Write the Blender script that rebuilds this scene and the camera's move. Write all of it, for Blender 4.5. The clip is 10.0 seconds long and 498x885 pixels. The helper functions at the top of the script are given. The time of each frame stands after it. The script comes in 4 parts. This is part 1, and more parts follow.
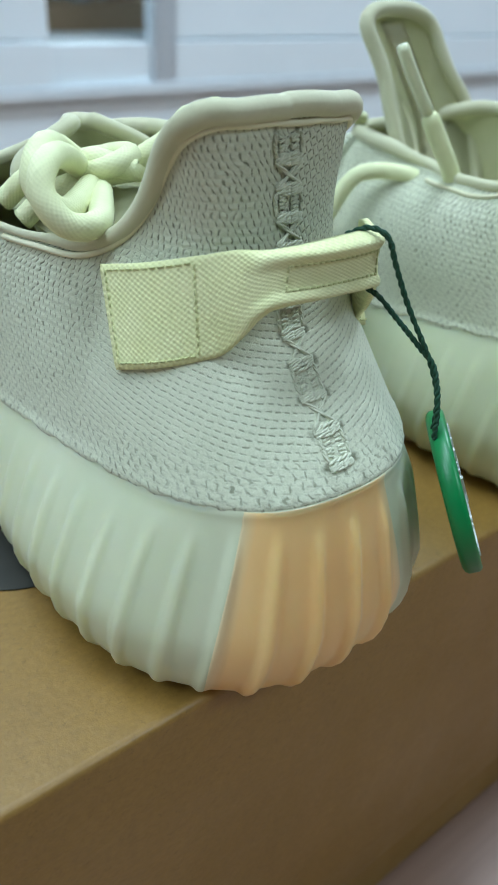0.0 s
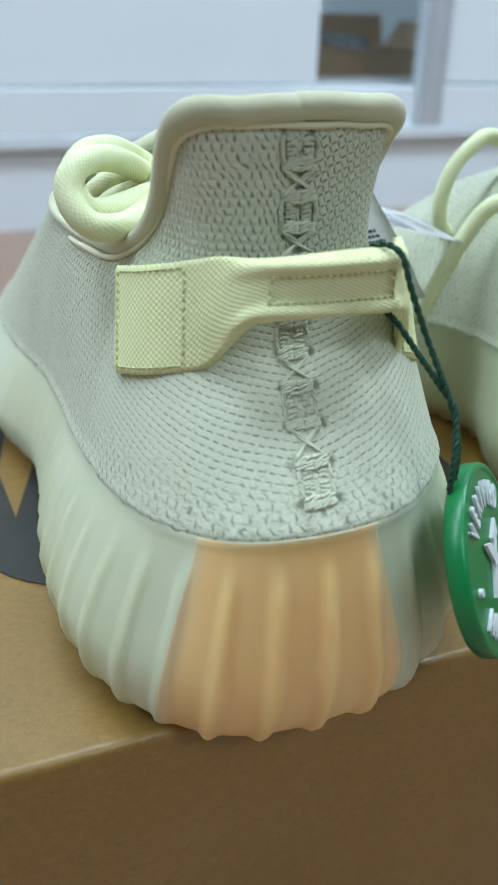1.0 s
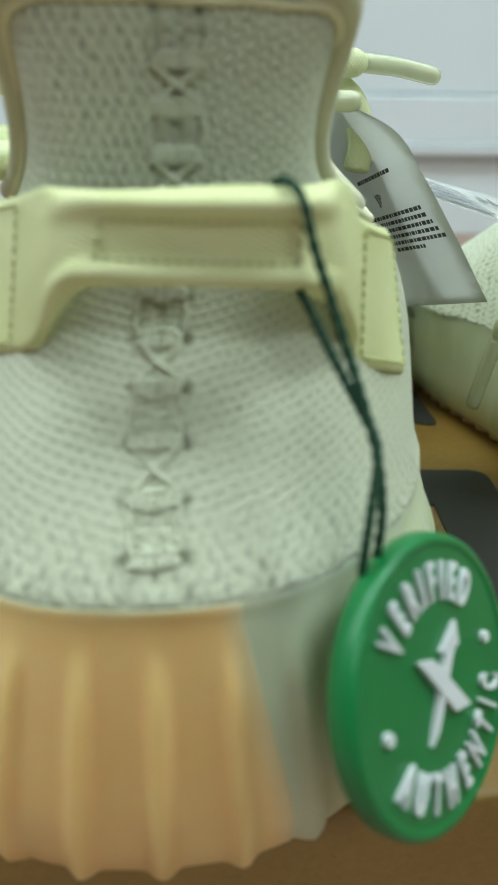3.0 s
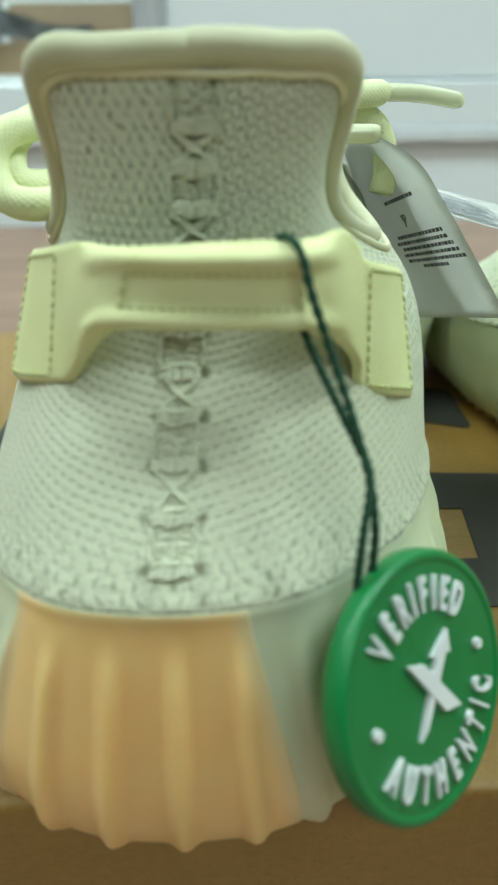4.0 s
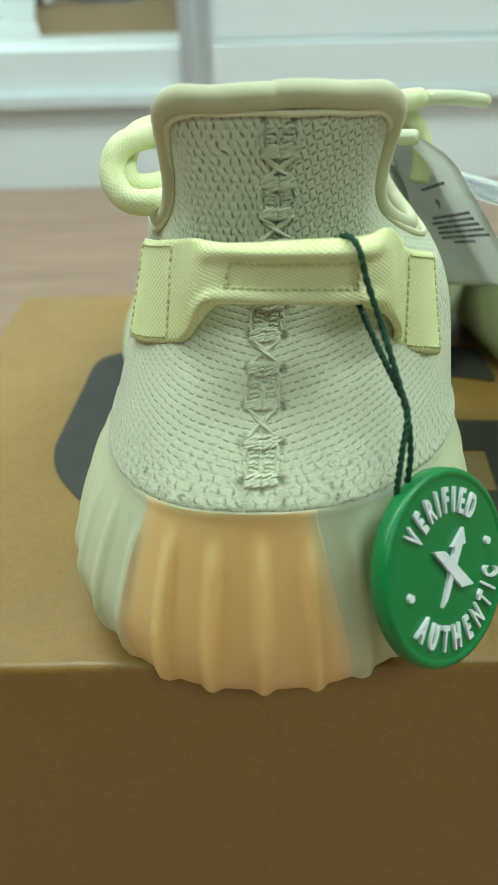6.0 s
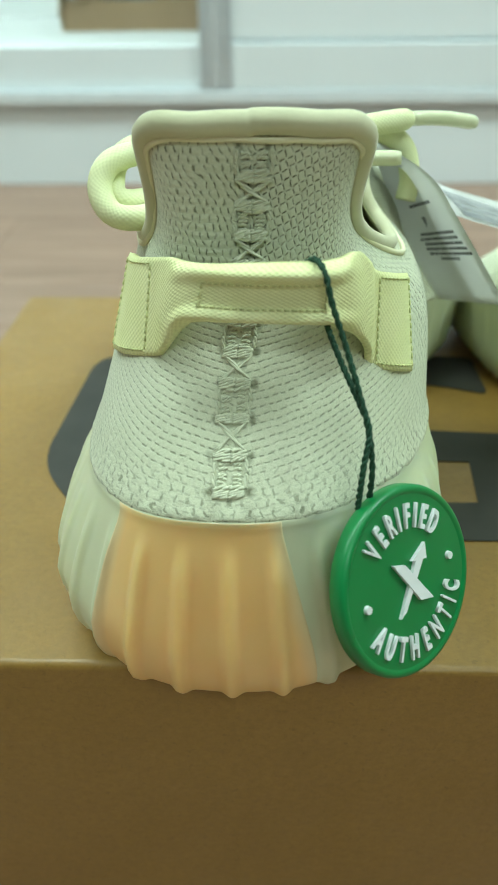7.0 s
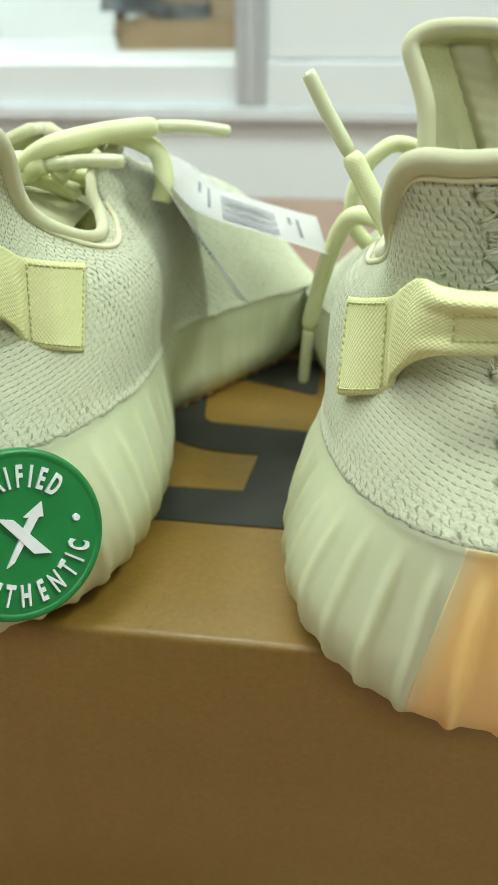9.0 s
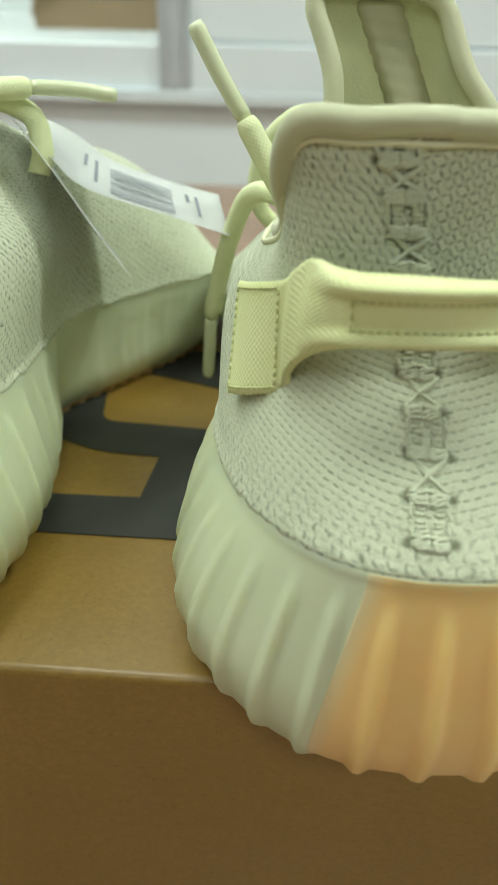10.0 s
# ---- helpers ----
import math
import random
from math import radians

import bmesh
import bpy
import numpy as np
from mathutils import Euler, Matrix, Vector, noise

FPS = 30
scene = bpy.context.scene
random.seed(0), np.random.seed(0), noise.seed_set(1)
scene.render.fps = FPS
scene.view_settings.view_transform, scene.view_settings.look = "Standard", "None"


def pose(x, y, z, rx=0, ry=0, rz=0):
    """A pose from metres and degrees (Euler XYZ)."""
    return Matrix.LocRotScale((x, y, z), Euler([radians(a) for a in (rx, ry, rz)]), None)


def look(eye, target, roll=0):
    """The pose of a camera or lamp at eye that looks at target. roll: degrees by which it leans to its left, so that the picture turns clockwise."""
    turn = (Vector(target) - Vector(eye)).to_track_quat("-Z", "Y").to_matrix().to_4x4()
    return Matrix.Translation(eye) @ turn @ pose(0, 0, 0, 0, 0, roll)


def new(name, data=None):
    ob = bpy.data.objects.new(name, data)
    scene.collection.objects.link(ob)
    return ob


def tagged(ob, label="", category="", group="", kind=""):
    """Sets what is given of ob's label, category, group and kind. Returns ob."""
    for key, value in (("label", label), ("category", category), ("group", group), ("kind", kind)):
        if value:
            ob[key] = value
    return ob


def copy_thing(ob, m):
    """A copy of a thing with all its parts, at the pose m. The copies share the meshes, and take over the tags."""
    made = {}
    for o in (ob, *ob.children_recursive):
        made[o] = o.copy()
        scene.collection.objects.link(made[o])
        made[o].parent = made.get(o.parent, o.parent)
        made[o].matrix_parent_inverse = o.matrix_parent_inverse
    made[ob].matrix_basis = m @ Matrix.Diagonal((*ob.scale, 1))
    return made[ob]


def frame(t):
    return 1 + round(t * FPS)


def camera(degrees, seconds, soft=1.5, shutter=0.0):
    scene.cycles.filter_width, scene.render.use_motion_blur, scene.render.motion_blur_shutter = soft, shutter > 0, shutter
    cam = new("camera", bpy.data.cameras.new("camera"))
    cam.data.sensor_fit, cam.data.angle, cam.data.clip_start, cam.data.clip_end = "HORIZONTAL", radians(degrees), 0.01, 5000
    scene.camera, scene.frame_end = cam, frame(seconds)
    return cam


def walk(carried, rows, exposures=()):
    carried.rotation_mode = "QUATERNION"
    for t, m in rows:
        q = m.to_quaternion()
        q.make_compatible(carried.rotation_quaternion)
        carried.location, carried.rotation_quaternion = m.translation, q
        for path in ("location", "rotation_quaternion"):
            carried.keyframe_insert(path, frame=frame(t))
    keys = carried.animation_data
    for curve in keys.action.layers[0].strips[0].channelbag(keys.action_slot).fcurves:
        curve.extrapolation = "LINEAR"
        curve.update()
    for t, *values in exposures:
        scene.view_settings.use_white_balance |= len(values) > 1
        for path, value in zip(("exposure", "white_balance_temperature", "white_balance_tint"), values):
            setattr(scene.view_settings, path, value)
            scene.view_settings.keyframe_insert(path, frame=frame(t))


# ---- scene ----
cam = camera(34.00, 10.0)
cam.data.dof.use_dof, cam.data.dof.focus_distance, cam.data.dof.aperture_fstop = True, 0.185, 24.0
PATH = [
    (0, (-0.1099, -0.1062, 0.3113), (0.0313, 0.0580, 0.1864), 2.70),
    (0.5, (-0.0796, -0.1207, 0.3085), (0.0266, 0.0702, 0.1869), 1.32),
    (1, (-0.0594, -0.1244, 0.3034), (0.0204, 0.0821, 0.1873), 1.31),
    (1.5, (-0.0339, -0.1213, 0.2964), (0.0219, 0.0946, 0.1834), 1.54),
    (2, (-0.0171, -0.1118, 0.2916), (0.0264, 0.1073, 0.1792), 1.86),
    (2.5, (-0.0071, -0.1028, 0.2880), (0.0241, 0.1186, 0.1761), 1.61),
    (3, (0.0019, -0.0933, 0.2824), (0.0276, 0.1284, 0.1700), 1.40),
    (4.5, (0.0081, -0.1133, 0.3003), (0.0091, 0.1060, 0.1804), -1.05),
    (5, (0.0076, -0.1275, 0.3038), (0.0069, 0.0899, 0.1803), -1.17),
    (5.5, (0.0020, -0.1382, 0.3061), (-0.0014, 0.0771, 0.1791), -1.68),
    (5.7, (-0.0003, -0.1395, 0.3080), (-0.0032, 0.0755, 0.1805), -1.55),
    (7, (0.0093, -0.1440, 0.3167), (0.0015, 0.0701, 0.1879), -0.66),
    (7.5, (0.0359, -0.1475, 0.3172), (0.0144, 0.0663, 0.1894), -0.94),
    (8, (0.0632, -0.1503, 0.3175), (0.0356, 0.0641, 0.1919), -1.30),
    (8.5, (0.1004, -0.1534, 0.3171), (0.0622, 0.0601, 0.1927), -1.49),
    (9, (0.1115, -0.1557, 0.3159), (0.0787, 0.0587, 0.1916), -0.78),
    (9.5, (0.1227, -0.1502, 0.3113), (0.0936, 0.0644, 0.1865), -0.18),
    (10, (0.1196, -0.1314, 0.3063), (0.1067, 0.0837, 0.1795), 1.27),
]
EXPOSURES = [(0.0, -0.57, 5420, 11), (0.5, -0.56, 5460, 14), (1.0, -0.48, 5480, 14), (2.0, -0.57, 5780, 12), (3.0, -0.55, 6050, 6), (4.5, -0.43, 6150, -1), (5.5, -0.46, 6250, -3), (7.0, -0.37, 6200, -5), (7.5, -0.25, 6300, -2), (8.0, -0.16, 6620, 9), (8.5, -0.06, 6700, 8), (9.0, -0.20, 6680, 6), (9.5, -0.40, 6720, 5), (10.0, -0.44, 6680, 4)]
walk(cam, [(t, look(eye, target, roll)) for t, eye, target, roll in PATH], EXPOSURES)

# ---- world and light ----
world = bpy.data.worlds.new("world")
scene.world = world
world.use_nodes = True
wn = world.node_tree.nodes
wn["Background"].inputs[0].default_value = (0.82, 0.91, 1.0, 1)
wn["Background"].inputs[1].default_value = 0.35


def area_lamp(name, x, y, z, sx, sy, power, colour):
    data = bpy.data.lights.new(name, "AREA")
    data.shape, data.size, data.size_y, data.energy, data.color = "RECTANGLE", sx, sy, power, colour
    ob = new(name, data)
    ob.location = (x, y, z)
    return ob


CEIL = 2.6
# Unseen ceiling panels; the last, behind the camera, is added as fill.
LAMPS = [(-0.45, 0.35, 33.0), (-2.2, 0.25, 38.0), (1.7, 0.25, 58.0), (0.5, -2.0, 31.0)]
for lx, ly, power in LAMPS:
    area_lamp("ceiling_lamp_light", lx, ly, CEIL - 0.05, 1.16, 0.58, power, (0.86, 1.0, 0.98))


# ---- materials ----
class Net:
    """A small helper round one node material."""

    def __init__(self, name, rough=0.6, **sockets):
        self.mat = bpy.data.materials.new(name)
        self.mat.use_nodes = True
        self.tree = self.mat.node_tree
        self.n = self.tree.nodes
        self.bsdf = self.n["Principled BSDF"]
        self.bsdf.inputs["Roughness"].default_value = rough
        for key, value in sockets.items():
            self.bsdf.inputs[key.replace("_", " ")].default_value = value

    def add(self, kind, **props):
        node = self.n.new(kind)
        for key, value in props.items():
            if key == "operation":
                node.operation = value
            elif key == "blend":
                node.data_type, node.blend_type = "RGBA", value
            elif key == "feature":
                node.feature = value
        return node

    def link(self, a, b):
        self.tree.links.new(a, b)

    def put(self, value, socket):
        if isinstance(value, bpy.types.NodeSocket):
            self.link(value, socket)
        else:
            socket.default_value = value

    def math(self, op, a, b=0.0, c=0.0):
        node = self.add("ShaderNodeMath", operation=op)
        for value, socket in zip((a, b, c), node.inputs):
            self.put(value, socket)
        return node.outputs[0]

    def coords(self, which="Object"):
        return self.add("ShaderNodeTexCoord").outputs[which]

    def uv(self):
        split = self.add("ShaderNodeSeparateXYZ")
        self.link(self.coords("UV"), split.inputs[0])
        return split.outputs[0], split.outputs[1]

    def noise(self, scale, detail=3.0, rough=0.55, vector=None, stretch=None):
        vector = vector or self.coords()
        if stretch:
            m = self.add("ShaderNodeMapping")
            m.inputs["Scale"].default_value = stretch
            self.link(vector, m.inputs[0])
            vector = m.outputs[0]
        node = self.add("ShaderNodeTexNoise")
        node.inputs["Scale"].default_value, node.inputs["Detail"].default_value = scale, detail
        node.inputs["Roughness"].default_value = rough
        self.link(vector, node.inputs["Vector"])
        return node.outputs["Fac"]

    def ramp(self, fac, stops):
        node = self.add("ShaderNodeValToRGB")
        e = node.color_ramp.elements
        while len(e) < len(stops):
            e.new(0.5)
        for item, (at, colour) in zip(e, stops):
            item.position, item.color = at, (*colour, 1)
        self.link(fac, node.inputs[0])
        return node.outputs["Color"]

    def span(self, fac, lo, hi, a, b):
        node = self.add("ShaderNodeMapRange")
        node.clamp = True
        for value, socket in zip((fac, lo, hi, a, b), node.inputs):
            self.put(value, socket)
        return node.outputs[0]

    def mix(self, fac, a, b, blend="MIX"):
        node = self.add("ShaderNodeMix", blend=blend)
        self.put(fac, node.inputs["Factor"])
        for value, socket in ((a, node.inputs[6]), (b, node.inputs[7])):
            self.put((*value, 1) if isinstance(value, tuple) else value, socket)
        return node.outputs[2]

    def colour(self, value):
        self.put((*value, 1) if isinstance(value, tuple) else value, self.bsdf.inputs["Base Color"])
        return self

    def bump(self, height, strength, distance):
        node = self.add("ShaderNodeBump")
        node.inputs["Strength"].default_value, node.inputs["Distance"].default_value = strength, distance
        self.link(height, node.inputs["Height"])
        self.link(node.outputs[0], self.bsdf.inputs["Normal"])
        return self


def knit_material():
    m = Net("knit", 0.88)
    u, v = m.uv()
    warp = m.noise(260.0, 2.0)
    wob = m.math("SUBTRACT", warp, 0.5)
    fidget = m.math("SUBTRACT", m.noise(640.0, 2.0), 0.5)
    # Rows fall towards the heel seam on both sides.
    side = m.math("ABSOLUTE", u)
    vv = m.math("SUBTRACT", v, m.math("MULTIPLY", side, 0.22))
    vv = m.math("ADD", vv, m.math("MULTIPLY", wob, 0.0008))
    # A brick-like weave on the tab, along the sole and on the flanks; fine rows between.
    edge = m.math("ADD", v, m.math("MULTIPLY", m.math("SUBTRACT", m.noise(140.0), 0.5), 0.010))
    chunky = m.math("MAXIMUM", m.span(edge, 0.036, 0.044, 0.0, 1.0), m.span(edge, 0.003, 0.009, 1.0, 0.0))
    chunky = m.math("MAXIMUM", chunky, m.math("MULTIPLY", m.span(side, 0.040, 0.055, 0.0, 1.0), m.span(m.math("ADD", edge, m.math("MULTIPLY", side, 0.40)), 0.022, 0.034, 0.0, 1.0)))
    fine = m.math("SUBTRACT", 1.0, chunky)
    # fine rows of thin gaps, broken here and there
    r = m.math("DIVIDE", vv, 0.00128)
    odd = m.math("MULTIPLY", m.math("FLOOR", r), 0.54)
    c = m.math("ADD", m.math("ADD", m.math("DIVIDE", u, 0.00165), odd), m.math("MULTIPLY", wob, 0.9))
    x = m.math("ABSOLUTE", m.math("SUBTRACT", m.math("FRACT", c), 0.5))
    y = m.math("ABSOLUTE", m.math("SUBTRACT", m.math("FRACT", r), 0.5))
    dash = m.math("MULTIPLY", m.span(x, 0.22, 0.34, 1.0, 0.0), m.span(y, 0.05, 0.17, 1.0, 0.0))
    dash = m.math("MULTIPLY", dash, m.span(m.noise(520.0, 2.0), 0.34, 0.50, 0.35, 1.0))
    ribs = m.math("SUBTRACT", m.math("MULTIPLY", m.math("SUBTRACT", 0.25, m.math("MULTIPLY", m.math("SUBTRACT", 0.5, y), m.math("SUBTRACT", 0.5, y))), 0.75), m.math("MULTIPLY", dash, 0.8))

    def weave(p, q, length, width, jitter):
        """Plump stitches in staggered rows, a dark tick where each ends. Returns the ticks and the relief."""
        q = m.math("ADD", q, m.math("ADD", m.math("MULTIPLY", wob, 0.5), m.math("MULTIPLY", fidget, 0.4)))
        row = m.math("FLOOR", q)
        p = m.math("ADD", m.math("ADD", p, m.math("MULTIPLY", row, 0.47)), m.math("ADD", m.math("MULTIPLY", wob, jitter), m.math("MULTIPLY", fidget, 0.45)))
        lean = m.math("MULTIPLY", m.math("SUBTRACT", m.math("FRACT", q), 0.5), m.math("SUBTRACT", m.math("MULTIPLY", m.noise(330.0, 1.0), 1.8), 0.75))
        dx = m.math("ABSOLUTE", m.math("SUBTRACT", m.math("FRACT", m.math("ADD", p, lean)), 0.5))
        dy = m.math("ABSOLUTE", m.math("SUBTRACT", m.math("FRACT", q), 0.5))
        tick = m.math("MULTIPLY", m.span(dx, width * 0.4, width, 1.0, 0.0), m.span(dy, length * 0.6, length, 1.0, 0.0))
        line = m.math("MULTIPLY", m.span(dy, 0.40, 0.50, 0.0, 1.0), m.span(dx, 0.04, 0.17, 1.0, 0.0))
        cut = m.math("MAXIMUM", tick, m.math("MULTIPLY", line, 0.7))
        cut = m.math("MULTIPLY", cut, m.span(m.noise(480.0, 2.0), 0.36, 0.52, 0.30, 1.0))
        wave = lambda d: m.math("COSINE", m.math("MULTIPLY", d, 2 * math.pi))
        lump = m.math("MULTIPLY", m.math("ADD", m.math("MULTIPLY", wave(dx), -0.8), wave(dy)), 0.22)
        return cut, m.math("SUBTRACT", lump, m.math("MULTIPLY", cut, 0.9))

    # Upright ticks on one side of the seam, a slanting basket weave on the other half of the tab.
    t1, h1 = weave(m.math("DIVIDE", u, 0.0022), m.math("DIVIDE", v, 0.0016), 0.42, 0.15, 1.3)
    cs, sn = math.cos(0.42), math.sin(0.42)
    p2 = m.math("ADD", m.math("DIVIDE", m.math("ADD", m.math("MULTIPLY", u, cs), m.math("MULTIPLY", v, sn)), 0.00195), m.math("ADD", m.math("MULTIPLY", wob, 0.5), m.math("MULTIPLY", fidget, 0.35)))
    q2 = m.math("ADD", m.math("DIVIDE", m.math("SUBTRACT", m.math("MULTIPLY", v, cs), m.math("MULTIPLY", u, sn)), 0.00195), m.math("SUBTRACT", m.math("MULTIPLY", fidget, 0.4), m.math("MULTIPLY", wob, 0.4)))
    turn = m.math("FLOORED_MODULO", m.math("ADD", m.math("FLOOR", p2), m.math("FLOOR", q2)), 2.0)
    fp = m.math("ABSOLUTE", m.math("SUBTRACT", m.math("FRACT", p2), 0.5))
    fq = m.math("ABSOLUTE", m.math("SUBTRACT", m.math("FRACT", q2), 0.5))
    along = m.math("ADD", m.math("MULTIPLY", fp, m.math("SUBTRACT", 1.0, turn)), m.math("MULTIPLY", fq, turn))
    cross = m.math("ADD", m.math("MULTIPLY", fq, m.math("SUBTRACT", 1.0, turn)), m.math("MULTIPLY", fp, turn))
    t2 = m.math("MULTIPLY", m.span(cross, 0.33, 0.43, 0.0, 1.35), m.span(along, 0.20, 0.40, 1.0, 0.0))
    t2 = m.math("MULTIPLY", t2, m.span(m.noise(480.0, 2.0), 0.32, 0.50, 0.45, 1.0))
    h2 = m.math("SUBTRACT", m.math("SUBTRACT", 0.35, m.math("MULTIPLY", m.math("MULTIPLY", cross, cross), 2.2)), m.math("ADD", m.math("MULTIPLY", m.math("MULTIPLY", along, along), 1.0), m.math("MULTIPLY", t2, 0.7)))
    basket = m.math("MULTIPLY", m.math("GREATER_THAN", u, 0.0), m.math("GREATER_THAN", v, 0.030))
    blend = lambda f, a, b: m.math("ADD", m.math("MULTIPLY", a, m.math("SUBTRACT", 1.0, f)), m.math("MULTIPLY", b, f))
    gap, lump = blend(basket, t1, t2), blend(basket, h1, h2)
    # Along the sole the fine gaps go on between the stitches.
    hem = m.span(v, 0.008, 0.014, 0.6, 0.0)
    gap = m.math("MAXIMUM", gap, m.math("MULTIPLY", dash, hem))
    hole = m.math("ADD", m.math("MULTIPLY", m.math("MULTIPLY", dash, fine), 0.66), m.math("MULTIPLY", m.math("MULTIPLY", gap, chunky), m.span(v, 0.006, 0.030, 0.95, 1.35)))
    hole = m.math("MULTIPLY", hole, m.span(m.noise(70.0, 2.0), 0.30, 0.60, 0.6, 1.0))
    # pits where the seam's bundles are drawn in, their shade painted as colour
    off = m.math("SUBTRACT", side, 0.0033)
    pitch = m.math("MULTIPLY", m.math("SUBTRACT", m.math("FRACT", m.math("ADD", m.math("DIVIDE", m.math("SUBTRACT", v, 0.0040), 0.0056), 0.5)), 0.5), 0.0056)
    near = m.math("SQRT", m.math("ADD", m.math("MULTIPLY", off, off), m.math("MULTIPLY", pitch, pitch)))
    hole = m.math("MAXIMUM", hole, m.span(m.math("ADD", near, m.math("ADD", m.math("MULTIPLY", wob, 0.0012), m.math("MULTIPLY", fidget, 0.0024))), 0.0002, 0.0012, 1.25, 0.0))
    fibre = m.noise(1900.0, 3.0, 0.7)
    tint = m.ramp(m.noise(45.0, 3.0), [(0.3, (0.55, 0.58, 0.395)), (0.7, (0.62, 0.64, 0.46))])
    tint = m.mix(m.span(fibre, 0.3, 0.7, 0.0, 0.6), m.mix(0.10, tint, (0.30, 0.32, 0.18)), (0.70, 0.71, 0.55))
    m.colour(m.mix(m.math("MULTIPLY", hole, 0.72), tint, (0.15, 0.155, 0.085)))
    relief = m.math("ADD", m.math("MULTIPLY", ribs, fine), m.math("MULTIPLY", m.math("MULTIPLY", lump, chunky), m.span(v, 0.004, 0.030, 0.45, 1.15)))
    m.bump(m.math("ADD", m.math("MULTIPLY", fibre, 0.62), relief), 0.56, 0.00046)
    m.bsdf.inputs["Sheen Weight"].default_value = 0.15
    return m.mat


def web_material(name, a, b, pitch=0.0009, strength=0.5, contrast=0.3):
    m = Net(name, 0.75)
    u, v = m.uv()
    wave = lambda q, p: m.math("SINE", m.math("MULTIPLY", q, math.pi / p))
    cell = m.math("ADD", 0.5, m.math("MULTIPLY", m.math("MULTIPLY", wave(u, pitch * 1.1), wave(v, pitch)), 0.5))
    cell = m.math("ADD", cell, m.math("MULTIPLY", m.noise(2200.0, 2.0), 0.35))
    base = m.ramp(m.noise(120.0), [(0.3, a), (0.7, b)])
    m.colour(m.mix(m.span(cell, 0.15, 0.75, contrast, 0.0), base, tuple(0.62 * q for q in a)))
    m.bump(cell, strength, 0.00022)
    return m.mat


def soft_material(name, a, b, rough, scale=60.0, grain=900.0, strength=0.15, sss=0.0, radius=(0.01, 0.008, 0.004), sheen=0.0, dist=0.0003):
    m = Net(name, rough)
    m.colour(m.ramp(m.noise(scale), [(0.3, a), (0.7, b)]))
    if strength:
        m.bump(m.noise(grain, 3.0), strength, dist)
    if sss:
        m.bsdf.inputs["Subsurface Weight"].default_value = sss
        m.bsdf.inputs["Subsurface Radius"].default_value = radius
        m.bsdf.inputs["Subsurface Scale"].default_value = 1.0
    m.bsdf.inputs["Sheen Weight"].default_value = sheen
    return m.mat


def cardboard_material(name, a, b):
    m = Net(name, 0.62)
    fleck = m.span(m.noise(430.0, 4.0, 0.75), 0.58, 0.68, 0.0, 1.0)
    base = m.ramp(m.noise(14.0, 4.0), [(0.25, a), (0.75, b)])
    # cloudy pulp, fine fibres, dark flecks
    base = m.mix(m.span(m.noise(95.0, 5.0, 0.7), 0.35, 0.65, 0.0, 0.28), base, tuple(0.72 * q for q in a))
    base = m.mix(m.span(m.noise(520.0, 4.0, 0.75, stretch=(0.8, 1, 1)), 0.36, 0.64, 0.0, 0.50), base, tuple(0.70 * q for q in a))
    m.colour(m.mix(m.math("MULTIPLY", fleck, 0.40), base, tuple(0.45 * q for q in a)))
    m.bsdf.inputs["Specular IOR Level"].default_value = 0.65
    m.link(m.span(m.noise(22.0, 4.0, 0.6), 0.3, 0.7, 0.34, 0.50), m.bsdf.inputs["Roughness"])
    crease = m.math("ADD", m.math("MULTIPLY", m.noise(30.0, 5.0, 0.6), 2.2), m.math("MULTIPLY", m.noise(600.0, 4.0, 0.7), 0.35))
    m.bump(crease, 0.30, 0.0009)
    return m.mat


def wood_material():
    m = Net("floor_wood", 0.38)
    info = m.add("ShaderNodeObjectInfo")
    shift = m.add("ShaderNodeVectorMath")
    shift.operation = "MULTIPLY_ADD"
    m.link(m.coords(), shift.inputs[0])
    shift.inputs[1].default_value = (1, 1, 1)
    comb = m.add("ShaderNodeCombineXYZ")
    m.link(m.math("MULTIPLY", info.outputs["Random"], 37.0), comb.inputs[0])
    m.link(m.math("MULTIPLY", info.outputs["Random"], 11.0), comb.inputs[1])
    m.link(comb.outputs[0], shift.inputs[2])
    grain = m.noise(22.0, 6.0, 0.6, vector=shift.outputs[0], stretch=(0.22, 3.0, 1))
    fine = m.noise(160.0, 3.0, 0.6, vector=shift.outputs[0], stretch=(0.05, 2.0, 1))
    base = m.ramp(grain, [(0.28, (0.20, 0.120, 0.080)), (0.5, (0.325, 0.205, 0.142)), (0.75, (0.44, 0.295, 0.212))])
    base = m.mix(m.span(info.outputs["Random"], 0.0, 1.0, 0.0, 0.30), base, (0.30, 0.20, 0.15))
    m.colour(m.mix(m.math("MULTIPLY", fine, 0.3), base, (0.16, 0.10, 0.07)))
    m.bump(fine, 0.08, 0.0005)
    return m.mat


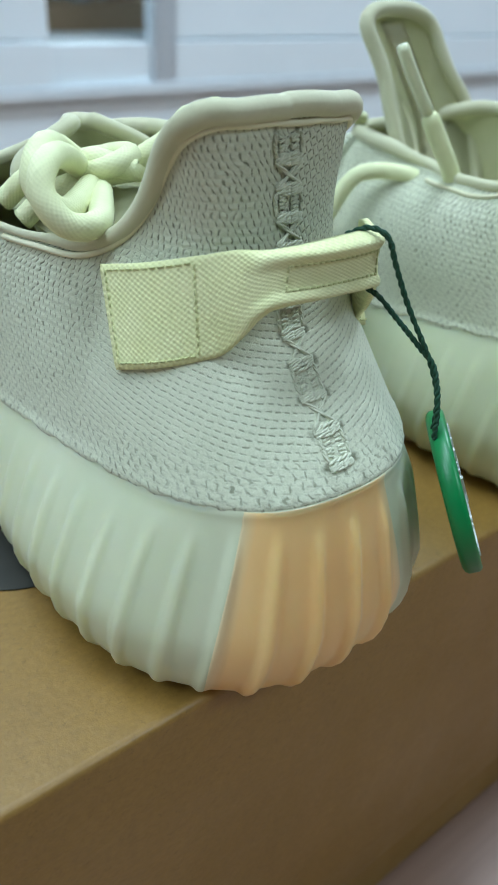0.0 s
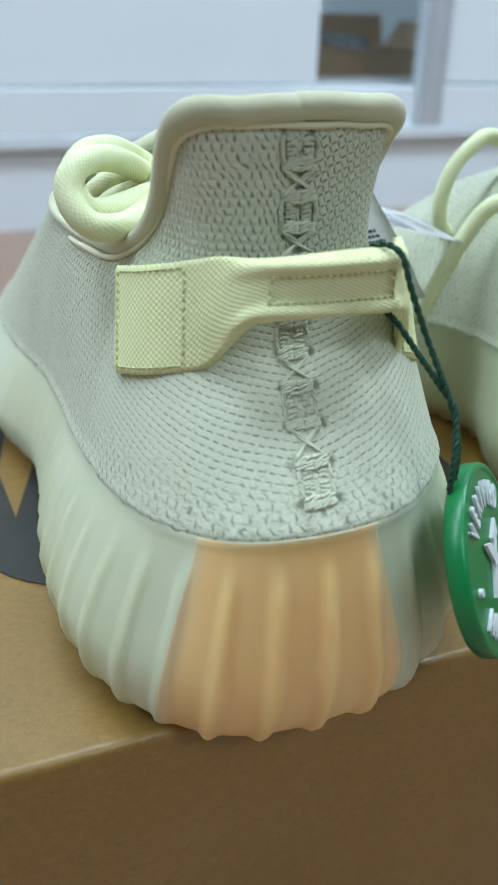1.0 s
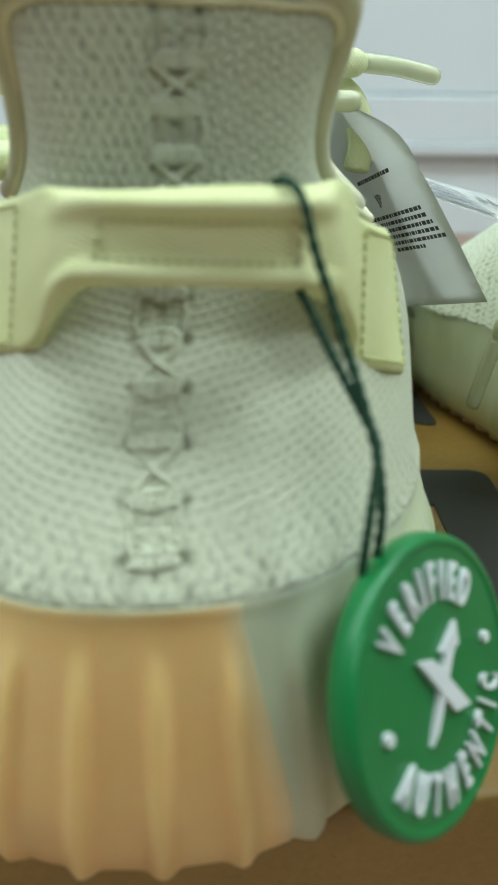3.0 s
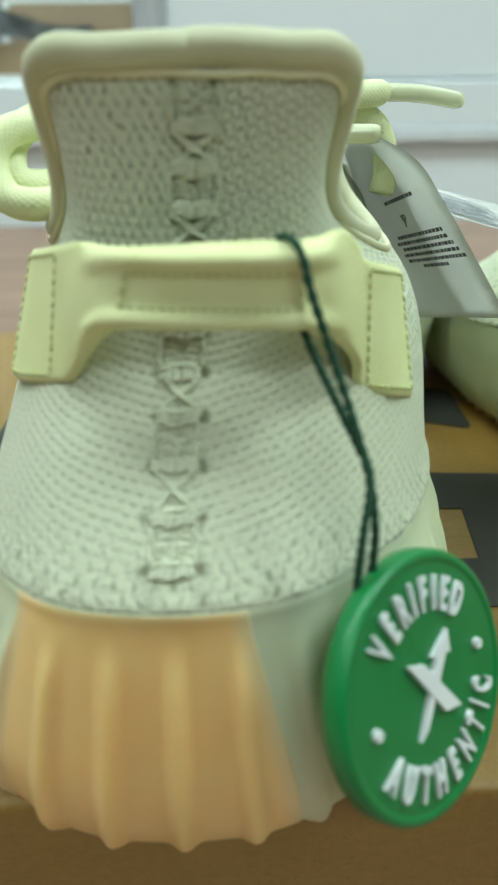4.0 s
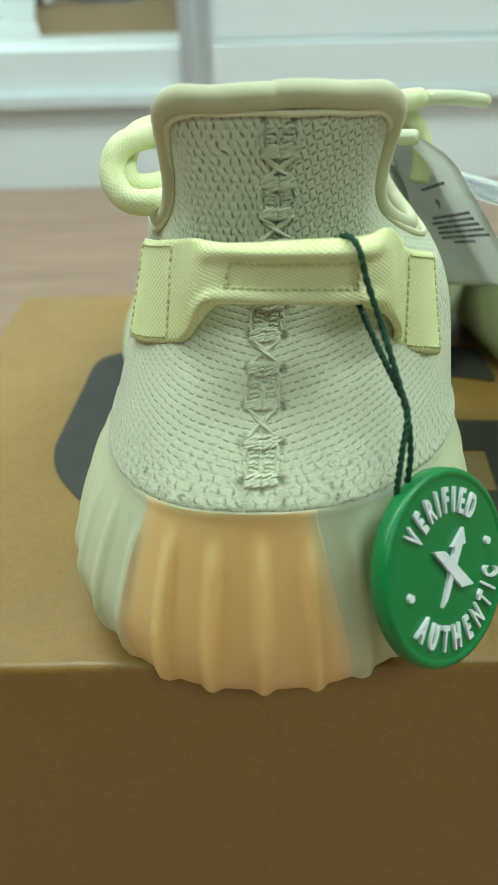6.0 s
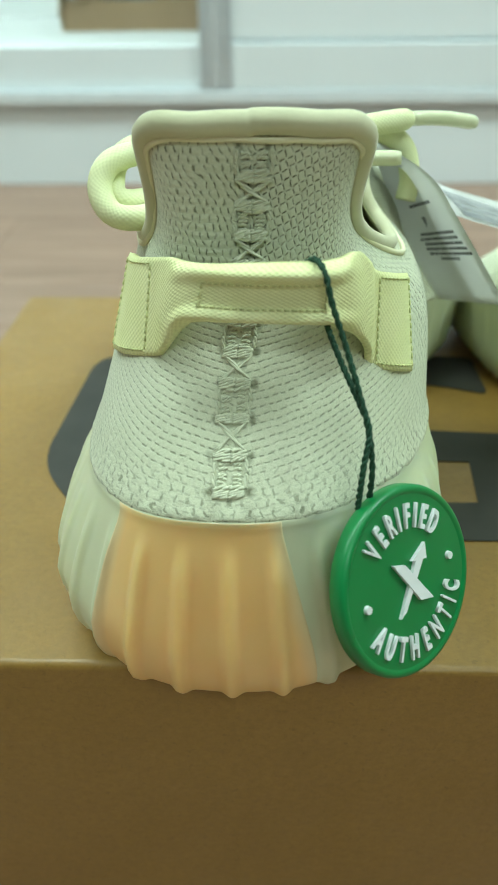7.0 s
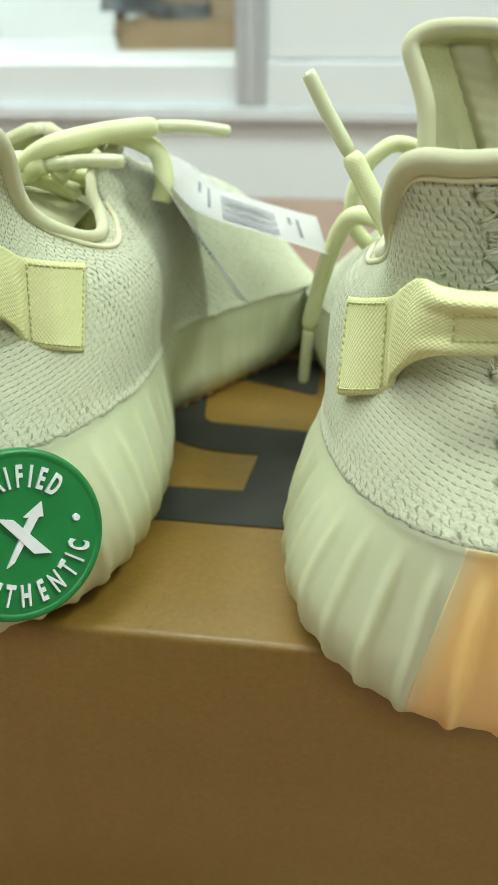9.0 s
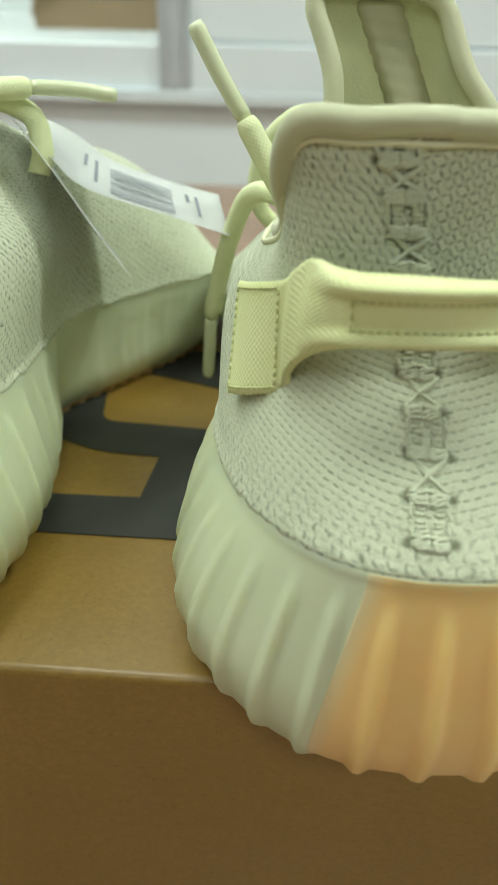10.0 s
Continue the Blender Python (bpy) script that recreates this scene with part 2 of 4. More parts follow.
def rubber_material(name, a, b, rim=None):
    """Translucent rubber, denser where the two colours are joined; u runs away from that joint. A dyed panel takes up a little of the pale rubber at its rim."""
    m = Net(name, 0.38)
    u, v = m.uv()
    base = m.ramp(m.noise(40.0), [(0.3, a), (0.7, b)])
    if rim:
        edge = m.math("ADD", u, m.math("MULTIPLY", m.math("SUBTRACT", m.noise(90.0), 0.5), 0.0015))
        base = m.mix(m.span(edge, -0.0004, 0.0040, 0.62, 0.0), base, rim)
    m.colour(base)
    m.bump(m.math("ADD", m.noise(900.0, 3.0), m.math("MULTIPLY", m.noise(70.0, 3.0), 1.5)), 0.05, 0.0003)
    m.link(m.span(m.noise(55.0, 3.0), 0.3, 0.7, 0.32, 0.46), m.bsdf.inputs["Roughness"])
    m.link(m.span(u, 0.0015, 0.0085, 0.0, 0.9), m.bsdf.inputs["Subsurface Weight"])
    m.bsdf.inputs["Subsurface Radius"].default_value = (0.0046, 0.0042, 0.0032)
    m.bsdf.inputs["Subsurface Scale"].default_value = 1.0
    return m.mat


M_KNIT = knit_material()
M_STRAP = web_material("strap_webbing", (0.76, 0.785, 0.375), (0.82, 0.835, 0.455), 0.00066, 0.60, 0.24)
M_LACE = web_material("lace_cord", (0.73, 0.76, 0.42), (0.80, 0.83, 0.50), 0.00055, 0.3, 0.12)
M_CORD = web_material("tag_cord", (0.008, 0.045, 0.02), (0.012, 0.07, 0.03), 0.0006)
M_BIND = soft_material("collar_fabric", (0.53, 0.525, 0.325), (0.60, 0.59, 0.385), 0.7, strength=0.25, sheen=0.3)
M_PIPE = soft_material("piping_fabric", (0.72, 0.70, 0.46), (0.78, 0.75, 0.52), 0.65, strength=0.2)
M_LINING = soft_material("lining_fabric", (0.58, 0.58, 0.34), (0.66, 0.66, 0.42), 0.9, strength=0.5, grain=1400.0)
PALE = (0.65, 0.705, 0.49)
M_SOLE = rubber_material("sole_rubber", (0.645, 0.69, 0.46), (0.695, 0.73, 0.505))
M_ORANGE = rubber_material("heel_rubber", (0.94, 0.605, 0.238), (0.955, 0.655, 0.283), PALE)
M_OUT = soft_material("outsole_gum", (0.62, 0.40, 0.20), (0.70, 0.47, 0.26), 0.5, sss=0.2)
M_THREAD = soft_material("seam_thread", (0.57, 0.59, 0.42), (0.65, 0.67, 0.49), 0.55, strength=0.5, grain=2500.0, sheen=0.2)
M_STITCH = soft_material("strap_thread", (0.55, 0.575, 0.25), (0.62, 0.64, 0.31), 0.7)
M_OLIVE = soft_material("olive_thread", (0.36, 0.35, 0.19), (0.42, 0.41, 0.24), 0.7)
M_AGLET = soft_material("aglet_film", (0.66, 0.69, 0.44), (0.72, 0.745, 0.50), 0.14)
M_CARD = cardboard_material("cardboard", (0.290, 0.166, 0.029), (0.340, 0.198, 0.038))
M_CARTON = cardboard_material("carton_board", (0.30, 0.20, 0.105), (0.37, 0.25, 0.14))
M_INK = soft_material("black_print", (0.030, 0.0295, 0.022), (0.042, 0.041, 0.032), 0.6, grain=600.0, strength=0.1)
M_GREEN = soft_material("green_plastic", (0.010, 0.175, 0.040), (0.013, 0.20, 0.048), 0.35, strength=0.04, grain=400.0)
M_WHITEP = soft_material("white_plastic", (0.72, 0.74, 0.74), (0.78, 0.80, 0.80), 0.4, strength=0.0)
M_PAPER = soft_material("label_paper", (0.84, 0.84, 0.81), (0.88, 0.88, 0.86), 0.6, strength=0.05)
M_TEXT = soft_material("label_print", (0.05, 0.05, 0.05), (0.08, 0.08, 0.08), 0.7, strength=0.0)
M_GREY = soft_material("label_grey_print", (0.20, 0.21, 0.23), (0.26, 0.27, 0.29), 0.7, strength=0.0)
M_WHITE = soft_material("white_paint", (0.82, 0.88, 0.90), (0.85, 0.91, 0.93), 0.45, scale=4.0, strength=0.03, grain=120.0)
M_PALE = soft_material("pale_board", (0.66, 0.67, 0.66), (0.70, 0.71, 0.70), 0.5, scale=4.0, strength=0.02, grain=120.0)
M_GREYWALL = soft_material("grey_paint", (0.36, 0.36, 0.34), (0.40, 0.40, 0.38), 0.6, scale=4.0, strength=0.03, grain=120.0)
M_ALU = soft_material("brushed_aluminium", (0.60, 0.65, 0.69), (0.67, 0.72, 0.76), 0.35, scale=30.0, strength=0.05)
M_ALU.node_tree.nodes["Principled BSDF"].inputs["Metallic"].default_value = 0.45
M_TRACK = soft_material("pale_aluminium", (0.72, 0.775, 0.80), (0.77, 0.825, 0.85), 0.32, scale=30.0, strength=0.03)
M_GAP = soft_material("grey_gap", (0.55, 0.58, 0.60), (0.60, 0.63, 0.65), 0.7, strength=0.0)
M_WOOD = wood_material()
M_FILM = soft_material("grey_plastic_film", (0.20, 0.205, 0.21), (0.34, 0.345, 0.35), 0.25, scale=25.0, grain=60.0, strength=0.5, dist=0.004)
M_GLASS = Net("clear_glass", 0.02, Transmission_Weight=1.0, IOR=1.45).colour((0.97, 0.985, 0.98)).mat
M_LAMP = Net("lamp_diffuser", 0.5, Emission_Strength=6.0).colour((0.9, 0.9, 0.9)).mat
M_LAMP.node_tree.nodes["Principled BSDF"].inputs["Emission Color"].default_value = (0.95, 0.98, 1.0, 1)


# ---- mesh helpers ----
def part(name, bm, material, parent=None, label="", smooth=True):
    me = bpy.data.meshes.new(name)
    bm.normal_update()
    bm.to_mesh(me)
    bm.free()
    if smooth:
        me.polygons.foreach_set("use_smooth", [True] * len(me.polygons))
    me.materials.append(material)
    ob = new(name, me)
    if parent:
        ob.parent = parent
    if label:
        ob["label"] = label
    return ob


def empty(name, m=None):
    ob = new(name)
    ob.empty_display_size = 0.02
    if m:
        ob.matrix_basis = m
    return ob


def box_bm(x0, x1, y0, y1, z0, z1, bevel=0.0, seg=2):
    bm = bmesh.new()
    bmesh.ops.create_cube(bm, size=1.0, matrix=Matrix.Translation(((x0 + x1) / 2, (y0 + y1) / 2, (z0 + z1) / 2)) @ Matrix.Diagonal((x1 - x0, y1 - y0, z1 - z0, 1)))
    if bevel:
        bmesh.ops.bevel(bm, geom=bm.edges[:], offset=bevel, segments=seg, affect="EDGES", profile=0.6)
    return bm


def grid_bm(rows, closed=False, uvs=None, bm=None):
    """A sheet of quads through rows of points; closed joins the last column to the first."""
    bm = bm or bmesh.new()
    layer = bm.loops.layers.uv.verify()
    vs = [[bm.verts.new(p) for p in row] for row in rows]
    n = len(rows[0])
    for j in range(len(rows) - 1):
        for i in range(n if closed else n - 1):
            k = (i + 1) % n
            f = bm.faces.new((vs[j][i], vs[j][k], vs[j + 1][k], vs[j + 1][i]))
            if uvs:
                for loop, (a, b) in zip(f.loops, ((j, i), (j, i + 1), (j + 1, i + 1), (j + 1, i))):
                    loop[layer].uv = uvs(a, b)
    return bm


def spline(points, n, closed=False):
    """n points evenly spread along a Catmull-Rom curve through the given ones."""
    p = [Vector(q) for q in points]
    out, spans = [], len(p) if closed else len(p) - 1
    at = lambda i: p[i % len(p)] if closed else (p[i] if 0 <= i < len(p) else (2 * p[0] - p[1] if i < 0 else 2 * p[-1] - p[-2]))
    dense, per = [], 24
    for i in range(spans):
        a, b, c, d = at(i - 1), at(i), at(i + 1), at(i + 2)
        for k in range(per):
            t = k / per
            dense.append(0.5 * (2 * b + (c - a) * t + (2 * a - 5 * b + 4 * c - d) * t * t + (3 * b - a - 3 * c + d) * t**3))
    dense.append(at(spans))
    arc = [0.0]
    for a, b in zip(dense, dense[1:]):
        arc.append(arc[-1] + (b - a).length)
    j = 0
    for i in range(n):
        s = arc[-1] * i / (n if closed else n - 1)
        while j < len(arc) - 2 and arc[j + 1] < s:
            j += 1
        f = (s - arc[j]) / max(arc[j + 1] - arc[j], 1e-9)
        out.append(dense[j].lerp(dense[j + 1], min(max(f, 0), 1)))
    return out


def tube(path, radius, sides=10, closed=False, flat=1.0, twist=0.0, bm=None, caps=True):
    """A tube along points; radius is a number or a function of the way along; flat squeezes it across."""
    bm = bm or bmesh.new()
    layer = bm.loops.layers.uv.verify()
    n = len(path)
    tang = []
    for i in range(n):
        a = path[(i - 1) % n] if closed or i else path[0]
        b = path[(i + 1) % n] if closed or i < n - 1 else path[-1]
        tang.append((b - a).normalized())
    up = Vector((0, 0, 1)) if abs(tang[0].z) < 0.9 else Vector((1, 0, 0))
    nrm = (up - tang[0] * up.dot(tang[0])).normalized()
    rings, arc = [], [0.0]
    for i in range(n):
        nrm = (nrm - tang[i] * nrm.dot(tang[i])).normalized()
        bin_ = tang[i].cross(nrm)
        r = radius(i / (n - 1)) if callable(radius) else radius
        ring = []
        for k in range(sides):
            a = 2 * math.pi * k / sides + twist * i
            ring.append(bm.verts.new(path[i] + nrm * (r * math.cos(a)) + bin_ * (r * flat * math.sin(a))))
        rings.append(ring)
        if i:
            arc.append(arc[-1] + (path[i] - path[i - 1]).length)
    r0 = radius(0.5) if callable(radius) else radius
    last = n if closed else n - 1
    for i in range(last):
        for k in range(sides):
            q, j = (k + 1) % sides, (i + 1) % n
            f = bm.faces.new((rings[i][k], rings[i][q], rings[j][q], rings[j][k]))
            s1 = arc[j] if j else arc[-1] + 0.001
            for loop, (s, kk) in zip(f.loops, ((arc[i], k), (arc[i], k + 1), (s1, k + 1), (s1, k))):
                loop[layer].uv = (s, kk / sides * 6.283 * r0)
    if caps and not closed:
        bm.faces.new(rings[0][::-1])
        bm.faces.new(rings[-1])
    return bm


def lerp_list(values, x):
    """A smooth curve through evenly spaced values."""
    i = min(int(x), len(values) - 2)
    t = x - i
    a, b, c, d = (values[min(max(i + q, 0), len(values) - 1)] for q in (-1, 0, 1, 2))
    a = values[1] if i == 0 else a
    return 0.5 * (2 * b + (c - a) * t + (2 * a - 5 * b + 4 * c - d) * t * t + (3 * b - a - 3 * c + d) * t**3)


# ---- the room ----
WALL_Y, TOP = 1.18, 0.165


def structure(name, bm, material, label, smooth=False):
    return tagged(part(name, bm, material, smooth=smooth), label, kind="structure")


structure("ceiling", box_bm(-3.6, 3.6, -6.0, 2.0, CEIL, CEIL + 0.1), M_WHITE, "white painted ceiling over the shop room")
structure("wall_north", box_bm(-3.6, 3.6, 1.91, 2.01, 0.0, CEIL), M_WHITE, "white painted wall behind the display cabinet")
structure("wall_south", box_bm(-3.6, 3.6, -6.1, -6.0, 0.0, CEIL), M_GREYWALL, "grey painted wall of the shop room")
structure("wall_west", box_bm(-3.7, -3.6, -6.1, 2.0, 0.0, CEIL), M_GREYWALL, "grey painted wall of the shop room")
structure("wall_east", box_bm(3.6, 3.7, -6.1, 2.0, 0.0, CEIL), M_GREYWALL, "grey painted wall of the shop room")

for lx, ly, power in LAMPS:
    lamp = empty("ceiling_light", Matrix.Translation((lx, ly, CEIL)))
    tagged(lamp, "long white flush ceiling light panel, unseen, switched on", "ceiling light", "ceiling lights")
    part("frame", box_bm(-0.62, 0.62, -0.32, 0.32, -0.02, -0.004, 0.004), M_WHITE, lamp, smooth=False)
    part("diffuser", box_bm(-0.58, 0.58, -0.28, 0.28, -0.024, -0.0205), M_LAMP, lamp, smooth=False)


# ---- the display cabinet along the wall ----
def cabinet():
    ob = empty("display_cabinet", Matrix.Translation((0, WALL_Y, 0)))
    tagged(ob, "white display cabinet with aluminium posts and glass front", "cabinet")
    part("plinth", box_bm(-2.5, 2.5, 0.006, 0.5, 0.0, 0.110, 0.001), M_WHITE, ob, "white painted plinth board", False)
    part("shadow_gap", box_bm(-2.5, 2.5, 0.009, 0.5, 0.110, 0.120), M_TRACK, ob, smooth=False)
    part("sliding_track", box_bm(-2.5, 2.5, -0.006, 0.5, 0.120, 0.140, 0.003), M_TRACK, ob, "pale aluminium sliding track", False)
    # Glazed bays, each closed by an upright at its right, and the white doors between them.
    for x0, post_x, x1 in ((-2.5, -0.105, 0.55), (0.55, 0.740, 2.5)):
        part("bottom_rail", box_bm(x0, post_x - 0.0005, 0.006, 0.03, 0.1405, 0.200, 0.002), M_WHITE, ob, "white bottom rail under the glass", False)
        part("shelf", box_bm(x0, post_x + 0.05, 0.031, 0.70, 0.1405, 0.199, 0.001), M_PALE, ob, smooth=False)
        part("back_panel", box_bm(x0, post_x + 0.05, 0.701, 0.719, 0.1405, 1.9), M_PALE, ob, smooth=False)
        post = part("post", box_bm(post_x, post_x + 0.046, -0.004, 0.03, 0.1405, 1.9, 0.003), M_ALU, ob, "brushed aluminium upright", False)
        part("groove", box_bm(post_x + 0.020, post_x + 0.026, -0.0045, -0.0025, 0.1405, 1.9), M_GAP, post, smooth=False)
        part("door_panel", box_bm(post_x + 0.0465, x1 - 0.0005, 0.004, 0.03, 0.208, 1.9, 0.002), M_WHITE, ob, "white sliding door panel", False)
        part("door_rail", box_bm(post_x + 0.0465, x1 - 0.0005, -0.002, 0.03, 0.1405, 0.204, 0.003), M_WHITE, ob, "white bottom rail of the sliding door", False)
        pane = part("glass_pane", box_bm(x0 + 0.001, post_x - 0.001, 0.014, 0.019, 0.2005, 1.9), M_GLASS, ob, "clear glass pane", False)
        pane.visible_shadow = False
    part("top_board", box_bm(-2.5, 2.5, -0.01, 0.5, 1.901, 1.93, 0.002), M_WHITE, ob, smooth=False)
    return ob


cabinet()


def open_carton():
    ob = empty("open_carton", Matrix.Translation((-0.250, WALL_Y + 0.37, 0.1995)) @ pose(0, 0, 0, 0, 0, 2))
    tagged(ob, "small open brown cardboard carton with raised flaps on the cabinet shelf", "box", "open cartons in the cabinet")
    w, d, hh, t = 0.125, 0.08, 0.048, 0.003
    part("base", box_bm(-w, w, -d, d, 0.0, t), M_CARTON, ob, smooth=False)
    part("front_side", box_bm(-w, w, -d, -d + t, t, hh), M_CARTON, ob, smooth=False)
    part("back_side", box_bm(-w, w, d - t, d, t, hh), M_CARTON, ob, smooth=False)
    part("left_side", box_bm(-w, -w + t, -d + t, d - t, t, hh), M_CARTON, ob, smooth=False)
    part("right_side", box_bm(w - t, w, -d + t, d - t, t, hh), M_CARTON, ob, smooth=False)
    for name, m in (("back_flap", pose(0, d, hh, -14, 0, 0)), ("left_flap", pose(-w, 0, hh, 0, -52, 90) @ pose(0, 0, 0)), ("right_flap", pose(w, 0, hh, -38, 0, -90))):
        half = w if name == "back_flap" else d
        f = part(name, box_bm(-half + 0.002, half - 0.002, -t / 2, t / 2, 0.001, 0.065, 0.0008), M_CARTON, ob, smooth=False)
        f.matrix_basis = m
    return ob


def plastic_pouch():
    rng = random.Random(4)
    rows = []
    for j in range(9):
        v = j / 8
        rows.append([(-0.10 + 0.20 * i / 14, -0.045 + 0.09 * v, 0.008 * math.sin(5 * i / 14 + 2 * v) + 0.01 * v + rng.uniform(-0.003, 0.003)) for i in range(15)])
    bm = grid_bm(rows)
    bmesh.ops.solidify(bm, geom=bm.faces[:], thickness=0.004)
    ob = part("plastic_pouch", bm, M_FILM)
    ob.matrix_basis = Matrix.Translation((-0.305, WALL_Y + 0.330, 0.262)) @ pose(0, 0, 0, 24, 12, 14)
    tagged(ob, "crumpled grey plastic pouch lying on the open carton", "pouch", "plastic pouches")
    return ob


for thing in (open_carton(), plastic_pouch()):
    copy_thing(thing, Matrix.Translation((1.040, 0, 0)) @ thing.matrix_basis)


# ---- the shoe carton under the shoes ----
BOX_L, BOX_R, BOX_B = -0.118, 0.245, 0.254


def flat_shape(outline, z, thick=0.0003):
    """A thin printed patch with the given outline."""
    bm = bmesh.new()
    vs = [bm.verts.new((x, y, z)) for x, y in outline]
    f = bm.faces.new(vs)
    if f.normal.z < 0:
        f.normal_flip()
    r = bmesh.ops.extrude_face_region(bm, geom=[f])
    bmesh.ops.translate(bm, verts=[v for v in r["geom"] if isinstance(v, bmesh.types.BMVert)], vec=(0, 0, thick))
    bmesh.ops.recalc_face_normals(bm, faces=bm.faces[:])
    bmesh.ops.triangulate(bm, faces=[q for q in bm.faces if len(q.verts) > 4])
    return bm


def rounded(points, radii, n=6):
    """An outline with rounded corners."""
    out, m = [], len(points)
    for i, (p, r) in enumerate(zip(points, radii)):
        p, a, b = Vector(p), Vector(points[i - 1]), Vector(points[(i + 1) % m])
        if r <= 0:
            out.append(tuple(p))
            continue
        u, v = (a - p).normalized(), (b - p).normalized()
        s, e = p + u * r, p + v * r
        for k in range(n + 1):
            t = k / n
            q = (1 - t) ** 2 * s + 2 * t * (1 - t) * p + t * t * e
            out.append(tuple(q))
    return out


def shoe_box():
    ob = empty("shoe_box", Matrix.Translation((0, 0, 0)))
    tagged(ob, "brown cardboard shoe carton with black digits, on the wooden floor", "box")
    part("body", box_bm(BOX_L + 0.002, BOX_R - 0.002, 0.002, BOX_B - 0.002, 0.0, TOP - 0.006, 0.0012), M_CARD, ob, smooth=False)
    # The lid: a sheet with soft, slightly wavy edges.
    bm = box_bm(BOX_L, BOX_R, 0.0, BOX_B, TOP - 0.14, TOP, 0.0022, 3)
    part("lid", bm, M_CARD, ob, "brown cardboard lid with worn edges")
    zt = TOP + 0.0002
    # The right-hand digit, and the rounded one beside it.
    part("printed_digit", flat_shape(rounded([(0.098, 0.1145), (0.0945, 0.0515), (0.020, 0.0515), (0.020, 0.0705), (0.0745, 0.0712), (0.0765, 0.0955), (0.052, 0.097), (0.030, 0.112), (0.026, 0.181), (0.094, 0.181), (0.094, 0.146), (0.0785, 0.152), (0.060, 0.158), (0.048, 0.150), (0.052, 0.118)],
                                        [0.006, 0.004, 0.006, 0.004, 0, 0, 0.012, 0.01, 0.008, 0.006, 0.004, 0.004, 0.004, 0.008, 0.006]), zt), M_INK, ob, "black printed digit", False)
    part("printed_digit", flat_shape(rounded([(-0.072, 0.092), (-0.068, 0.182), (-0.043, 0.182), (-0.0525, 0.128), (-0.050, 0.097), (-0.041, 0.128), (-0.036, 0.182), (0.010, 0.182), (0.010, 0.057), (-0.048, 0.057)],
                                        [0.016, 0.016, 0, 0, 0, 0, 0, 0.01, 0.02, 0.018]), zt), M_INK, ob, "black printed digit", False)
    return ob


shoe_box()

# ---- shoes ----
N = 480
K_R = {
    "sole": [(0.0, -0.0172), (0.020, -0.0142), (0.0375, -0.003), (0.050, 0.016), (0.054, 0.044), (0.050, 0.080), (0.0405, 0.112), (0.058, 0.145), (0.079, 0.185), (0.078, 0.240), (0.022, 0.284)],
    "base": [(0.0, -0.0117), (0.017, -0.0090), (0.0310, 0.002), (0.0418, 0.018), (0.0488, 0.045), (0.0478, 0.080), (0.0465, 0.112), (0.0620, 0.147), (0.082, 0.185), (0.064, 0.230), (0.020, 0.268)],
    "mid": [(0.002, 0.0110), (0.016, 0.0130), (0.028, 0.0205), (0.0382, 0.034), (0.0455, 0.055), (0.0470, 0.080), (0.0455, 0.105), (0.047, 0.128), (0.046, 0.150), (0.034, 0.172), (0.014, 0.182)],
    "neck": [(0.0040, 0.0168), (0.0135, 0.0174), (0.0215, 0.0215), (0.0255, 0.031), (0.0280, 0.046), (0.0308, 0.062), (0.0330, 0.080), (0.0345, 0.097), (0.034, 0.112), (0.024, 0.124), (0.010, 0.130)],
    "top": [(0.0048, 0.0205), (0.0165, 0.0207), (0.0250, 0.0230), (0.0275, 0.030), (0.0290, 0.042), (0.031, 0.056), (0.031, 0.070), (0.030, 0.083), (0.026, 0.094), (0.018, 0.102), (0.008, 0.106)],
}
K_L = {
    "sole": [(-0.020, -0.0138), (-0.0350, -0.002), (-0.0445, 0.016), (-0.0470, 0.044), (-0.0435, 0.080), (-0.043, 0.112), (-0.052, 0.150), (-0.053, 0.200), (-0.034, 0.252)],
    "base": [(-0.017, -0.0085), (-0.0275, 0.002), (-0.0335, 0.018), (-0.036, 0.045), (-0.0355, 0.080), (-0.036, 0.112), (-0.041, 0.150), (-0.041, 0.198), (-0.025, 0.245)],
    "mid": [(-0.0108, 0.0130), (-0.0190, 0.0205), (-0.0240, 0.034), (-0.0275, 0.055), (-0.0295, 0.080), (-0.030, 0.105), (-0.030, 0.130), (-0.024, 0.152), (-0.008, 0.172)],
    "neck": [(-0.0050, 0.0174), (-0.0125, 0.0215), (-0.0162, 0.031), (-0.0195, 0.046), (-0.0235, 0.062), (-0.0250, 0.080), (-0.025, 0.097), (-0.021, 0.112), (-0.008, 0.124)],
    "top": [(-0.0065, 0.0207), (-0.0152, 0.0230), (-0.0178, 0.030), (-0.0190, 0.042), (-0.020, 0.056), (-0.020, 0.070), (-0.018, 0.083), (-0.012, 0.094), (-0.003, 0.102)],
}
Z_TOP = [0.1232, 0.1232, 0.1222, 0.115, 0.0905, 0.0920, 0.1025, 0.104, 0.105, 0.104, 0.103]
Z_BASE = [0.0535, 0.0535, 0.0530, 0.0520, 0.0500, 0.0460, 0.0420, 0.0390, 0.036, 0.033, 0.031]
LEVELS = [0.080, 0.098, 0.1205]


